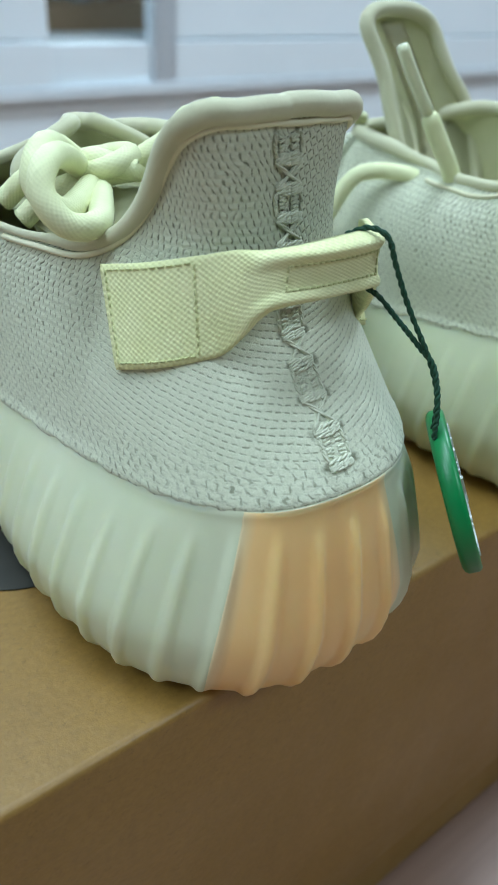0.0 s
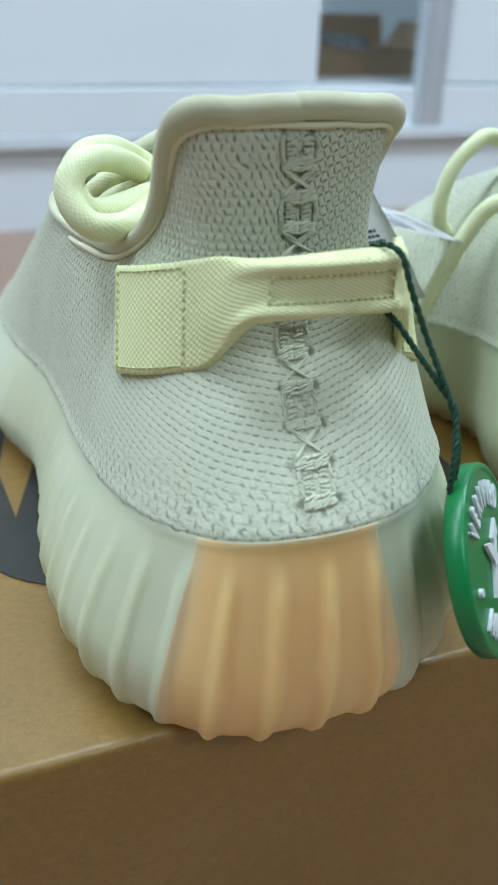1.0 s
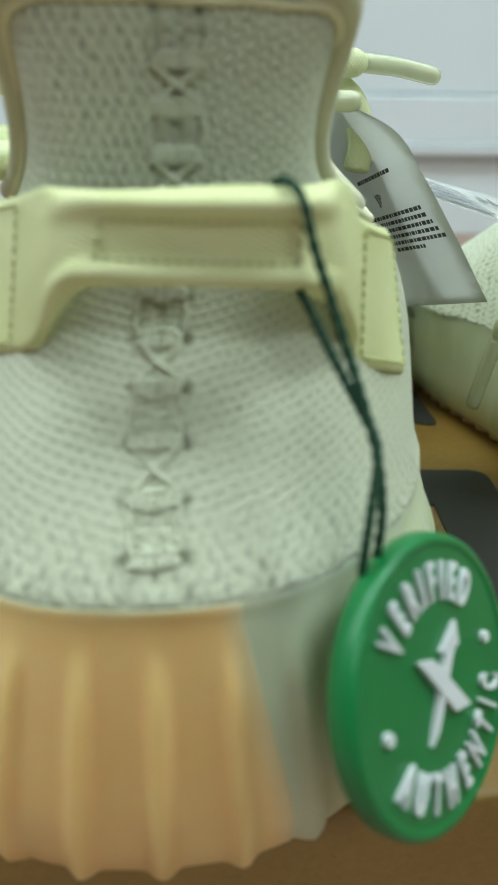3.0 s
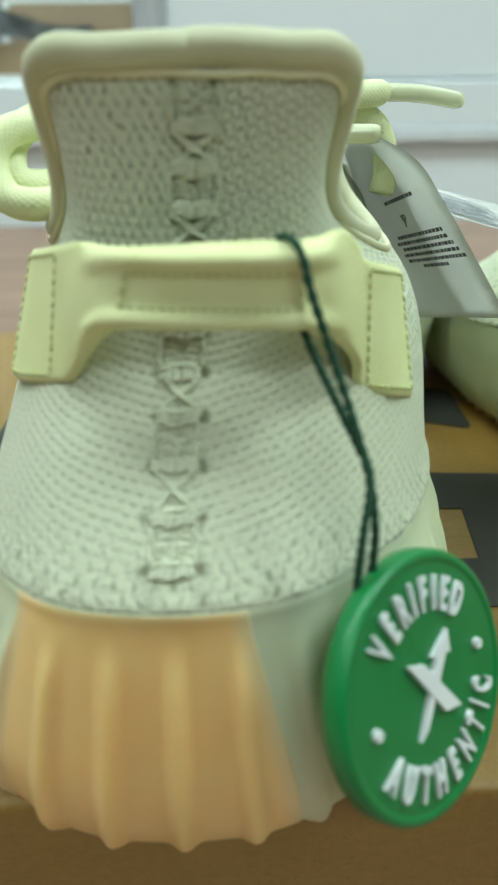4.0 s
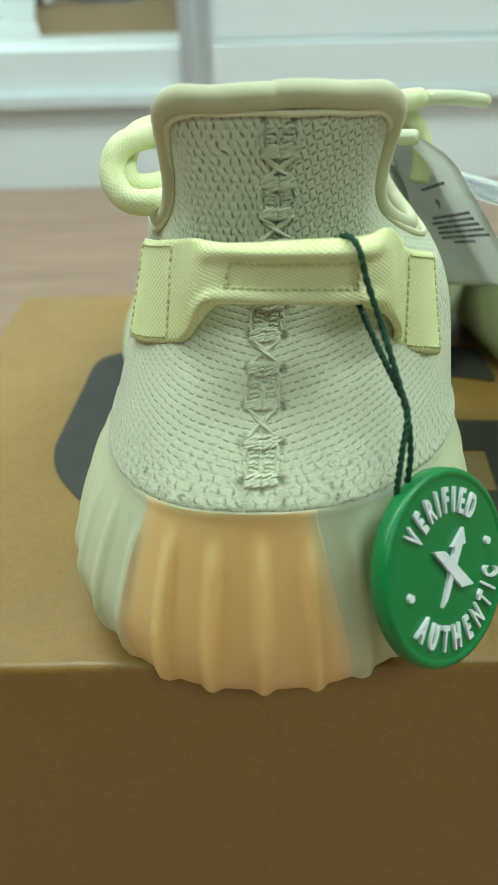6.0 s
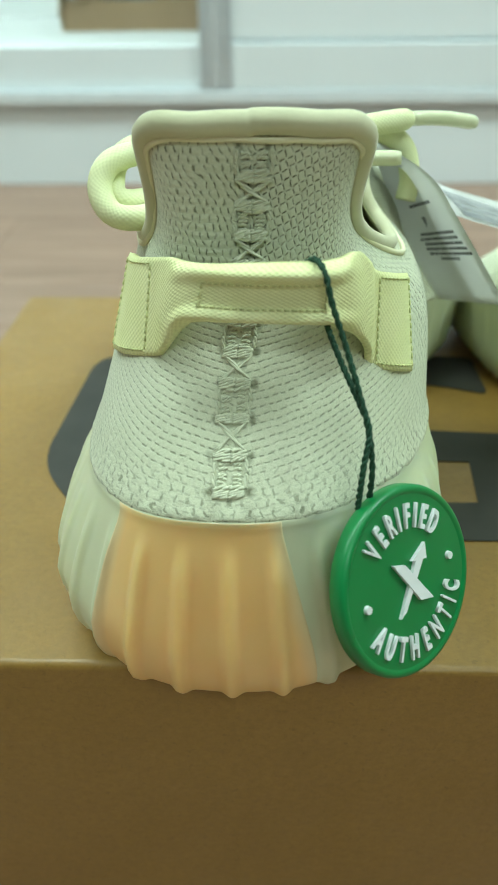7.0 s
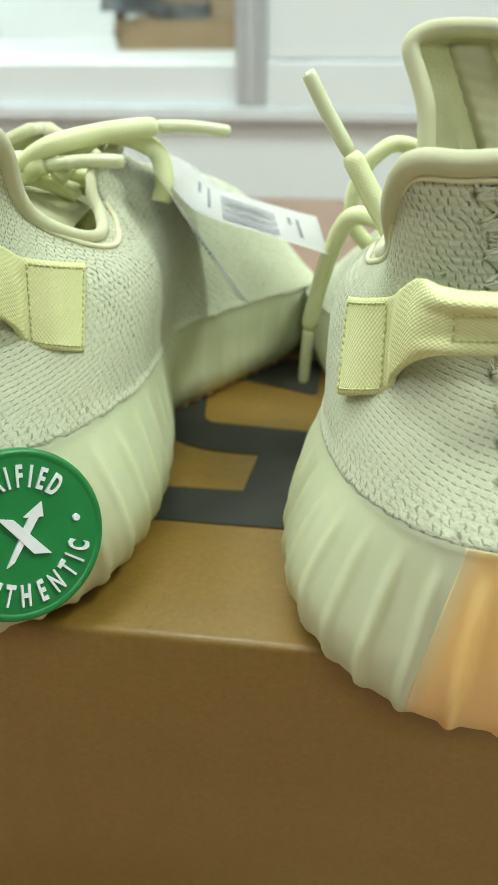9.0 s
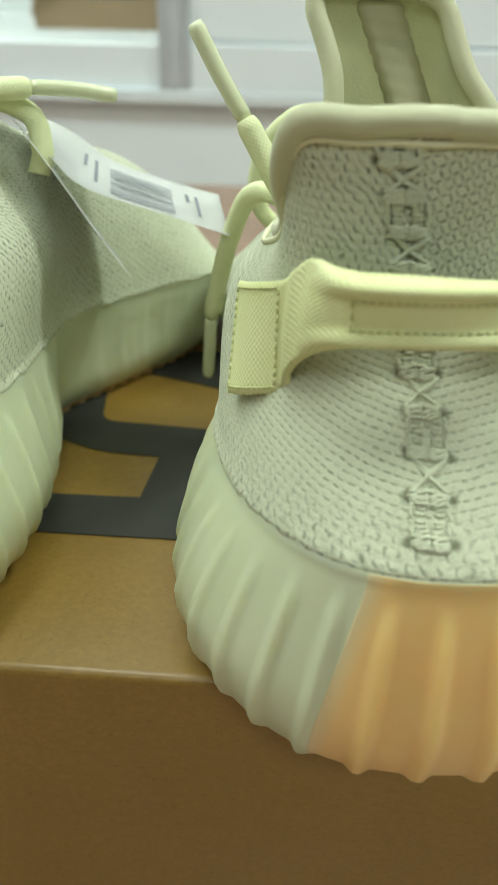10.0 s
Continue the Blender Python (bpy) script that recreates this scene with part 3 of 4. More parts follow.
def ring_curve(key, flip):
    pts = K_R[key] + K_L[key][::-1]
    if flip and key in ("base", "mid", "neck", "top"):
        # The right shoe's inner side stands straighter.
        wide = {"base": (0.0, 0.0, -0.0010, -0.0025, -0.0035, -0.0035, -0.0030, -0.0020, 0.0), "mid": (0.0, 0.0, -0.0005, -0.0020, -0.0035, -0.0060, -0.0100, -0.0090, -0.0060), "neck": (0.0, 0.0015, 0.0045, 0.0060, 0.0005, -0.0060, -0.0100, -0.0100, -0.008), "top": (0.0, 0.0020, 0.0045, 0.0050, 0.0005, -0.005, -0.006, -0.006, -0.004)}[key]
        pts = [(min(x + wide[k], 0.09 if key == "base" else 0.0475 if key == "mid" else 0.0325), y) if k < 9 else (x, y) for k, (x, y) in enumerate(pts)]
    if not flip and key == "mid":
        # Over the left shoe's toes the knit is fuller.
        pts[7:12] = [(0.0490, 0.130), (0.0530, 0.156), (0.0400, 0.177), (0.014, 0.186), (-0.008, 0.175)]
    bend = lambda y: min(max((y - 0.10) / 0.08, 0.0), 1.0)
    pts = [(x - 0.022 * bend(y) if flip and x > 0.012 else x + (0.006 * bend(y) if x > 0.03 else 0.0), y) for x, y in pts]
    pts = [Vector((-x if flip else x, y, 0)) for x, y in pts]
    n, out = len(pts), []
    for i in range(N):
        s = i / N * n
        j, t = int(s), s - int(s)
        a, b, c, d = (pts[(j + q) % n] for q in (-1, 0, 1, 2))
        out.append(0.5 * (2 * b + (c - a) * t + (2 * a - 5 * b + 4 * c - d) * t * t + (3 * b - a - 3 * c + d) * t**3))
    return out


def station(i):
    """The place of column i between the heel (0) and the toe (10), on either side."""
    s = i / N * 20
    return s if s <= 10 else 20 - s


class ShoeForm:
    def __init__(self, flip):
        self.flip = flip
        self.curve = {k: ring_curve(k, flip) for k in K_R}
        low = 0.0040 if flip else 0.0
        inner = Z_TOP[:3] + [0.1110, 0.0930, 0.0905, 0.0920, 0.0940, 0.0950, 0.0950, 0.0960]
        outer = Z_TOP[:9] + [0.1000, 0.0960] if flip else Z_TOP
        lace_side = outer if flip else Z_TOP[:4] + [0.0940, 0.0905, 0.0885, 0.0885, 0.0915, 0.0970, 0.1030]
        self.ztop = [lerp_list((inner if flip else outer) if i < N // 2 else lace_side, station(i)) - low * min(max(4 - station(i), 0), 1) for i in range(N)]
        self.zbase = [lerp_list(Z_BASE, station(i)) for i in range(N)]
        self.arc = [0.0]
        for i in range(1, N):
            self.arc.append(self.arc[-1] + (self.curve["mid"][i] - self.curve["mid"][i - 1]).length)
        total = self.arc[-1] + (self.curve["mid"][0] - self.curve["mid"][-1]).length
        self.arc = [a if a < total / 2 else a - total for a in self.arc]

    def upper(self, i, z):
        """A point of the knit's outside at column i and height z."""
        i %= N
        zs = [self.zbase[i], *LEVELS]
        ps = [self.curve[k][i] for k in ("base", "mid", "neck", "top")]
        j = min(max(sum(z > q for q in zs) - 1, 0), 2)
        slope = [(b - a) / (d - c) for a, b, c, d in zip(ps, ps[1:], zs, zs[1:])]
        tang = [slope[0], (slope[0] + slope[1]) / 2, (slope[1] + slope[2]) / 2, slope[2]]
        h = zs[j + 1] - zs[j]
        t = (z - zs[j]) / h
        if t < 0 or t > 1:
            p = ps[j] + tang[j] * (z - zs[j]) if t < 0 else ps[j + 1] + tang[j + 1] * (z - zs[j + 1])
        else:
            p = ps[j] * (2 * t**3 - 3 * t * t + 1) + tang[j] * (h * (t**3 - 2 * t * t + t)) + ps[j + 1] * (3 * t * t - 2 * t**3) + tang[j + 1] * (h * (t**3 - t * t))
        return Vector((p.x, p.y, z))

    def outward(self, i, z):
        a, b = self.upper(i - 2, z), self.upper(i + 2, z)
        up = self.upper(i, z + 0.002) - self.upper(i, z - 0.002)
        n = (b - a).cross(up).normalized()
        return -n if self.flip else n

    def rows(self, count, inset=0.0, z0=None, z1=None):
        out = []
        for j in range(count + 1):
            v, row = j / count, []
            for i in range(N):
                lo = self.zbase[i] - 0.003 if z0 is None else z0
                hi = self.ztop[i] if z1 is None else z1
                z = lo + (hi - lo) * v
                p = self.upper(i, z)
                if j < 3 and z0 is None:
                    q = self.upper(i, self.zbase[i])
                    jag = 0.00030 * math.sin(i * 0.83) + 0.00028 * math.sin(i * 0.51 + 1) + 0.00018 * math.sin(i * 1.3 + 2)
                    z = self.zbase[i] - 0.0006 + jag * (1.0, 0.9, 0.4)[j] + (-0.0004, 0.0002, 0.0009)[j]
                    q = (self.upper(i, z) if j == 2 else q) + self.outward(i, self.zbase[i] + 0.003) * (0.00042, 0.00062, 0.00050)[j]
                    p = Vector((q.x, q.y, z))
                if inset:
                    p = p - self.outward(i, z) * inset
                row.append(p)
            out.append(row)
        return out


def rib(s, z):
    """How far the ribs of the sole stand out, by the way round and the height; round the heel they fan out downwards."""
    s = s + min(max(s, -0.034), 0.034) * (0.10 * (z - 0.020) / 0.030 if z > 0.020 else 0.14 * (z - 0.020) / 0.020)
    d = (s / 0.0113 + 0.5) % 1.0 - 0.5
    ridge = math.exp(-abs(d * 0.0113 / 0.0018) ** 2.4)
    rise = math.sin(min(max((0.047 - z) / 0.008, 0.0), 1.0) * math.pi / 2)
    low = min(max((0.026 - z) / 0.020, 0.0), 1.0)
    return ridge * rise * (0.0013 + 0.0006 * low)


SOLE_PROFILE = [(0.0, 0.0120), (0.0012, 0.0088), (0.0030, 0.0064), (0.006, 0.0040), (0.010, 0.0021), (0.015, 0.0007), (0.021, 0.0), (0.027, 0.0), (0.033, 0.0), (0.039, 0.0), (0.044, 0.0), (0.048, 0.0), (0.0510, 0.0)]


def build_sole(form, shoe, orange):
    sole, base = form.curve["sole"], form.curve["base"]
    n = N * 2
    pts = [sole[i // 2] if i % 2 == 0 else (sole[i // 2] + sole[(i // 2 + 1) % N]) / 2 for i in range(n)]
    arc = [0.0]
    for i in range(1, n):
        arc.append(arc[-1] + (pts[i] - pts[i - 1]).length)
    total = arc[-1] + (pts[0] - pts[-1]).length
    nrm = []
    for i in range(n):
        t = (pts[(i + 3) % n] - pts[i - 3]).normalized()
        q = Vector((t.y, -t.x, 0))
        nrm.append(-q if form.flip else q)
    rows = []
    prof = []
    for (z0, o0), (z1, o1) in zip(SOLE_PROFILE, SOLE_PROFILE[1:]):
        prof += [(z0, o0), ((z0 + z1) / 2, (o0 + o1) / 2)]
    prof.append(SOLE_PROFILE[-1])
    for z, off in prof:
        row = []
        for i in range(n):
            zb = form.zbase[(i // 2) % N]
            zz = z * zb / 0.0535
            s = arc[i] if arc[i] < total / 2 else arc[i] - total
            # towards the top the wall leans in to where the knit begins
            b = base[i // 2] if i % 2 == 0 else (base[i // 2] + base[(i // 2 + 1) % N]) / 2
            lean = min(max((z - 0.021) / 0.0315, 0.0), 1.0)
            p = pts[i].lerp(b, lean**1.35) if z > 0.021 else pts[i] - nrm[i] * off
            toe = min(max((p.y - 0.20) / 0.08, 0.0), 1.0)
            p = p + nrm[i] * (rib(s, z) * (1 - 0.62 * min(max((pts[i].y - 0.060) / 0.02, 0.0), 1.0) - 0.25 * math.exp(-(((pts[i].y - 0.105) / 0.035) ** 4))) * (1 - 0.3 * min(max((abs(s) - 0.03) / 0.01, 0.0), 1.0)))
            row.append(Vector((p.x, p.y, zz + 0.008 * toe * toe)))
        rows.append(row)
    # The upper rim runs in under the knit.
    for up, out in ((-0.0007, 0.0), (0.0001, -0.0007), (0.0002, -0.0014), (-0.004, -0.0040)):
        row = []
        for i in range(n):
            k = i // 2
            toe = min(max((base[k].y - 0.20) / 0.08, 0.0), 1.0)
            z = form.zbase[k] + up
            p = form_point(form, i / 2, z) + form.outward(k, form.zbase[k] + 0.003) * out
            row.append(Vector((p.x, p.y, p.z + 0.008 * toe * toe)))
        rows.append(row)
    heights = [z for z, off in prof] + [0.0528, 0.0537, 0.0539, 0.0495]
    lo, hi, flare_lo, flare_hi = orange
    low = lambda z: lo - flare_lo * (1 - min(z / 0.05, 1.0))
    high = lambda z: hi + flare_hi * (1 - min(z / 0.05, 1.0))

    def clear(j, i):
        """How far a place lies outside the dyed panel."""
        s = arc[i % n] if arc[i % n] < total / 2 else arc[i % n] - total
        s = -s if form.flip else s
        return max(low(heights[j]) - s, s - high(heights[j]), 0.0)

    bm = grid_bm(rows, closed=True, uvs=lambda j, i: (clear(j, i), heights[j]))
    bm.verts.ensure_lookup_table()
    bm.faces.new([bm.verts[k] for k in range(n)])
    bm.faces.new([bm.verts[len(bm.verts) - 1 - k] for k in range(n)])
    bmesh.ops.recalc_face_normals(bm, faces=bm.faces[:])
    part("midsole", bm, M_SOLE, shoe, "pale green translucent ribbed rubber midsole")

    # The dyed panel: a thick piece let into the heel, a hair proud of the rest.
    sign = -1 if form.flip else 1
    keep = rows[:-3]
    outer, inner, edge, cols = [], [], [], 130

    def at(row, s):
        j = int(np.searchsorted(arc, s % total, "right")) - 1
        span = (arc[j + 1] if j + 1 < n else total) - arc[j]
        return row[j].lerp(row[(j + 1) % n], (s % total - arc[j]) / span), nrm[j]

    for row, z in zip(keep, heights):
        line, deep, marks = [], [], []
        s0, s1 = low(z), high(z)
        for c in range(cols):
            t = s0 + (s1 - s0) * c / (cols - 1)
            p, o = at(row, sign * t)
            rim = min(c, cols - 1 - c)
            proud = 0.00022 if 0 < rim else -0.0003
            line.append(p + o * proud)
            deep.append(p - o * 0.0065)
            marks.append(min(t - s0, s1 - t))
        outer.append(line)
        inner.append(deep)
        edge.append(marks)
    loops = [a + b[::-1] for a, b in zip(outer, inner)]
    bm = grid_bm(loops, closed=True, uvs=lambda j, i: (edge[j][i] if i < cols else 0.0, heights[j]))
    bm.verts.ensure_lookup_table()
    w = 2 * cols
    bm.faces.new([bm.verts[k] for k in range(w)])
    bm.faces.new([bm.verts[len(bm.verts) - 1 - k] for k in range(w)])
    bmesh.ops.recalc_face_normals(bm, faces=bm.faces[:])
    part("heel_panel", bm, M_ORANGE, shoe, "peach orange translucent ribbed rubber heel panel")
    # The tread under it, a little in from the edge.
    inner = [pts[i] - nrm[i] * (0.0118 - 0.0044 * min(max((pts[i].y - 0.05) / 0.03, 0), 1) + 0.0009 * math.sin(arc[i] / 0.0011)) for i in range(0, n)]
    rows2 = [[Vector((p.x, p.y, z)) for p in inner] for z in (0.0, 0.0022)]
    bm = grid_bm(rows2, closed=True)
    part("outsole", bm, M_OUT, shoe, "gum coloured rubber outsole edge")


def build_upper(form, shoe):
    count = 34
    rows = form.rows(count)
    arc = form.arc

    def uvs(j, i):
        a = arc[i % N] if i < N else arc[0]
        z = rows[j][i % N].z
        shift = 0.00062 * (4.5 + 12.0 * min(max(z - 0.070, 0), 0.05) / 0.045)
        return (a if not form.flip else shift - a, z - 0.0535)

    bm = grid_bm(rows, closed=True, uvs=uvs)
    if form.flip:
        bmesh.ops.reverse_faces(bm, faces=bm.faces[:])
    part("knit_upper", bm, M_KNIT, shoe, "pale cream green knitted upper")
    inner = []
    for j in range(9):
        row = []
        for i in range(N):
            z = form.ztop[i] - (form.ztop[i] - 0.050) * j / 8
            row.append(form.upper(i, z) - form.outward(i, z) * (0.0012 + 0.0035 * min(j / 2, 1)))
        inner.append(row)
    bm = grid_bm(inner, closed=True)
    bm.faces.new([v for v in bm.verts][-N:])
    bmesh.ops.recalc_face_normals(bm, faces=bm.faces[:])
    part("lining", bm, M_LINING, shoe, "olive cream padded lining")
    # Rolled collar edge and the thin piping below it.
    ring = [form.upper(i, form.ztop[i]) + form.outward(i, form.ztop[i]) * 0.0002 + Vector((0, 0, 0.00010 * math.sin(i * 0.19) + 0.00028 * math.sin(i * 0.061 + 2))) for i in range(0, N, 2)]
    part("collar_binding", tube(ring, lambda t: 0.0026 - 0.0009 * math.exp(-(((station(t * N) - 5.2) / 1.7) ** 4)) - (0.0007 * min(max((station(t * N) - 4.2) / 0.8, 0.0), 1.0) if t > 0.5 and not form.flip else 0.0), 12, closed=True), M_BIND, shoe, "rolled beige cream collar edge")
    cols = [i for i in range(-132, 133, 2)]
    drop = lambda i: 0.0029 + 0.0002 * math.sin(i * 0.06) + 0.0001 * math.sin(i * 0.25)
    pipe = []
    for i in cols:
        z = form.ztop[i % N] - drop(i)
        pipe.append(form.upper(i, z) + form.outward(i, z) * 0.0003)
    part("piping", tube(pipe, 0.00075, 8), M_PIPE, shoe, "thin cream piping under the collar edge")
    bm = bmesh.new()
    for i in range(-96, 97, 3):
        z = form.ztop[i % N] - drop(i) + 0.0008
        a, b = (form_point(form, i + d, z) + form.outward(i, z) * 0.0004 for d in (-0.75, 0.75))
        tube([a, a.lerp(b, 0.5), b], 0.00022, 5, bm=bm)
    part("stitching", bm, M_OLIVE, shoe)


def thread(bm, a, b, out, lift, radius, twist=True):
    """A raised stitch of two twisted yarns from a to b."""
    path, n = [], 7
    for strand in (0, 1):
        pts = []
        d = (b - a).normalized()
        across = d.cross(out).normalized()
        for k in range(n):
            t = k / (n - 1)
            ang = math.pi * (strand + 1.6 * t)
            pts.append(a.lerp(b, t) + out * (lift * math.sin(math.pi * min(max(t, 0.02), 0.98)) + radius * 0.5 * math.sin(ang)) + across * (radius * 0.62 * math.cos(ang)))
        tube(pts, radius * 0.78, 5, bm=bm)


def build_seam(form, shoe):
    """The embroidery down the middle of the heel: rope-like bundles across, joined by upright and crossing threads."""
    sign = -1 if form.flip else 1
    z, k = 0.0575, 0
    rng = random.Random(7)
    seam = empty("heel_seam")
    seam.parent = shoe
    while z < 0.1175:
        step = 0.0056
        bm = bmesh.new()
        c = 0.9 * sign * math.sin(z * 60) + (4.5 + 12.0 * max(z - 0.070, 0) / 0.045 if form.flip else 0.0)
        col = (form_point(form, c + 1, z) - form_point(form, c - 1, z)).length / 2
        half = 0.0034 / col
        o = form.outward(0, z)
        proud = 0.0004 * min(max((z - 0.085) / 0.010, 0.0), 1.0)
        at = lambda dc, dz: form_point(form, c + dc, z + dz) + o * proud
        wild = lambda: rng.uniform(-0.0003, 0.0003)
        top = z > 0.1150
        for q in range(4):
            d = 0.00050 * (q - 1.5)
            wide = half * rng.uniform(0.88, 1.05)
            a, b, mid = at(-wide, d * 0.62 + wild()), at(wide, d * 0.62 + wild()), at(rng.uniform(-0.2, 0.2), d + wild())
            mid = mid + o * 0.00015
            thread(bm, a, mid, o, 0.00017, 0.00045)
            thread(bm, mid, b, o, 0.00017, 0.00045)
        if not top:
            if k % 2 == 0:
                for side in (-1, 1):
                    thread(bm, at(side * half * 0.92, 0.0006), at(side * half * 1.02, step * 0.5), o, 0.0001, 0.00036)
                    thread(bm, at(side * half * 1.02, step * 0.5), at(side * half * 0.92, step - 0.0006), o, 0.0001, 0.00036)
                for dc in (-0.46, 0.46):
                    for e in range(5):
                        d = step * (0.24 + 0.13 * e)
                        thread(bm, at(half * (dc - 0.26), d + wild()), at(half * (dc + 0.26), d + wild()), o, 0.0, 0.00032)
            else:
                thread(bm, at(-half * 0.95, 0.0004), at(half * 0.95, step * 0.92 + wild()), o, 0.0001, 0.00042)
                thread(bm, at(half * 0.9, 0.0005 + wild()), at(-half * 0.9, step * 0.90), o, 0.0003, 0.00040)
        part("stitch", bm, M_THREAD, seam)
        z += step
        k += 1


def form_point(form, c, z):
    lo = math.floor(c)
    return form.upper(lo, z).lerp(form.upper(lo + 1, z), c - lo)


# The pull strap: its loop from patch to patch, as pairs of upper and lower edge, and the two stitched patches.
STRAP_TOP = [(-0.0160, 0.0268, 0.0945), (-0.0150, 0.0210, 0.0968), (-0.0120, 0.0150, 0.0988), (-0.0085, 0.0100, 0.0995), (-0.0003, 0.0065, 0.1000), (0.0097, 0.0050, 0.1004), (0.0186, 0.0060, 0.1003), (0.0225, 0.0100, 0.1000), (0.0255, 0.0160, 0.0997), (0.0284, 0.0190, 0.0965), (0.0298, 0.0230, 0.0935), (0.0307, 0.0277, 0.0911)]
STRAP_LOW = [(-0.0187, 0.0207, 0.0747), (-0.0172, 0.0160, 0.0766), (-0.0148, 0.0125, 0.0790), (-0.0102, 0.0075, 0.0868), (-0.0066, 0.0058, 0.0885), (0.0015, 0.0048, 0.0885), (0.0171, 0.0055, 0.0878), (0.0212, 0.0080, 0.0866), (0.0264, 0.0115, 0.0836), (0.0293, 0.0160, 0.0780), (0.0300, 0.0195, 0.0728), (0.0313, 0.0221, 0.0708)]
PATCHES = [((-0.0243, 0.0440, 0.0902), (-0.0282, 0.0325, 0.0708)), ((0.0390, 0.0400, 0.0868), (0.0402, 0.0280, 0.0672))]
PATCH_COLS, LOOP_COLS = 30, 84


def strap_edge(edge, ends):
    """One edge of the whole strap: stitched end, loop, stitched end, each piece evenly divided."""
    pieces = []
    for outer, inner in ((ends[0], edge[1]), (ends[1], edge[-2])):
        side = 1 if outer[0] > 0 else -1
        mid = tuple((a + b) / 2 + c for a, b, c in zip(outer, inner, (0.0012 * side, -0.0012, 0)))
        pieces.append([outer, mid, inner])
    line = pieces[0] + edge[2:-2] + pieces[1][::-1]
    dense = spline(line, 1200)
    near = lambda p: min(range(1200), key=lambda k: (dense[k] - Vector(p)).length)
    a, b = near(edge[1]), near(edge[-2])
    out = []
    for lo, hi, count in ((0, a, PATCH_COLS), (a, b, LOOP_COLS), (b, 1199, PATCH_COLS)):
        out += [dense[round(lo + (hi - lo) * k / count)] for k in range(count)]
    return out + [dense[-1]]



def strap_sheet(top, low, cols, nr, thick, shape):
    """A webbing band between two edges; shape(u, v) lifts it. Returns the mesh and a place finder."""
    length = sum((a - b).length for a, b in zip(top, top[1:]))
    outer, loop = [], []
    for i in range(cols):
        u = i / (cols - 1)
        along = (top[min(i + 1, cols - 1)] + low[min(i + 1, cols - 1)] - top[max(i - 1, 0)] - low[max(i - 1, 0)]).normalized()
        n = along.cross(top[i] - low[i]).normalized()
        ref = Vector(((top[i].x - 0.005) * 40, -0.6, 0.1))
        n = n if n.dot(ref) > 0 else -n
        co = [low[i].lerp(top[i], j / (nr - 1)) + n * shape(u, j / (nr - 1)) for j in range(nr)]
        outer.append((co, n))
        loop.append(co + [p - n * thick for p in co][::-1])
    high = (top[0] - low[0]).length
    uv = lambda a, b: (length * a / (cols - 1), high * (b if b < nr else 2 * nr - 1 - b) / (nr - 1))
    bm = grid_bm(loop, closed=True, uvs=uv)
    bm.verts.ensure_lookup_table()
    w = 2 * nr
    bm.faces.new([bm.verts[k] for k in range(w)])
    bm.faces.new([bm.verts[len(bm.verts) - 1 - k] for k in range(w)])
    bmesh.ops.recalc_face_normals(bm, faces=bm.faces[:])

    def spot(u, v, lift=0.00015):
        i, j = u * (cols - 1), v * (nr - 1)
        i0, j0 = min(int(i), cols - 2), min(int(j), nr - 2)
        a, b = outer[i0][0], outer[i0 + 1][0]
        p = a[j0].lerp(b[j0], i - i0).lerp(a[j0 + 1].lerp(b[j0 + 1], i - i0), j - j0)
        return p + outer[i0][1] * lift

    return bm, spot


def stitch_line(parent, spot, u0, v0, u1, v1, n):
    """A row of short stitches between two places of a sheet."""
    bm = bmesh.new()
    pts = [spot(u0 + (u1 - u0) * t / (2 * n - 1), v0 + (v1 - v0) * t / (2 * n - 1)) for t in range(2 * n)]
    for k in range(n):
        a, b = pts[2 * k], pts[2 * k + 1]
        tube([a.lerp(b, -0.2), a.lerp(b, 0.5), a.lerp(b, 1.2)], 0.00024, 5, bm=bm)
    part("stitching", bm, M_STITCH, parent)


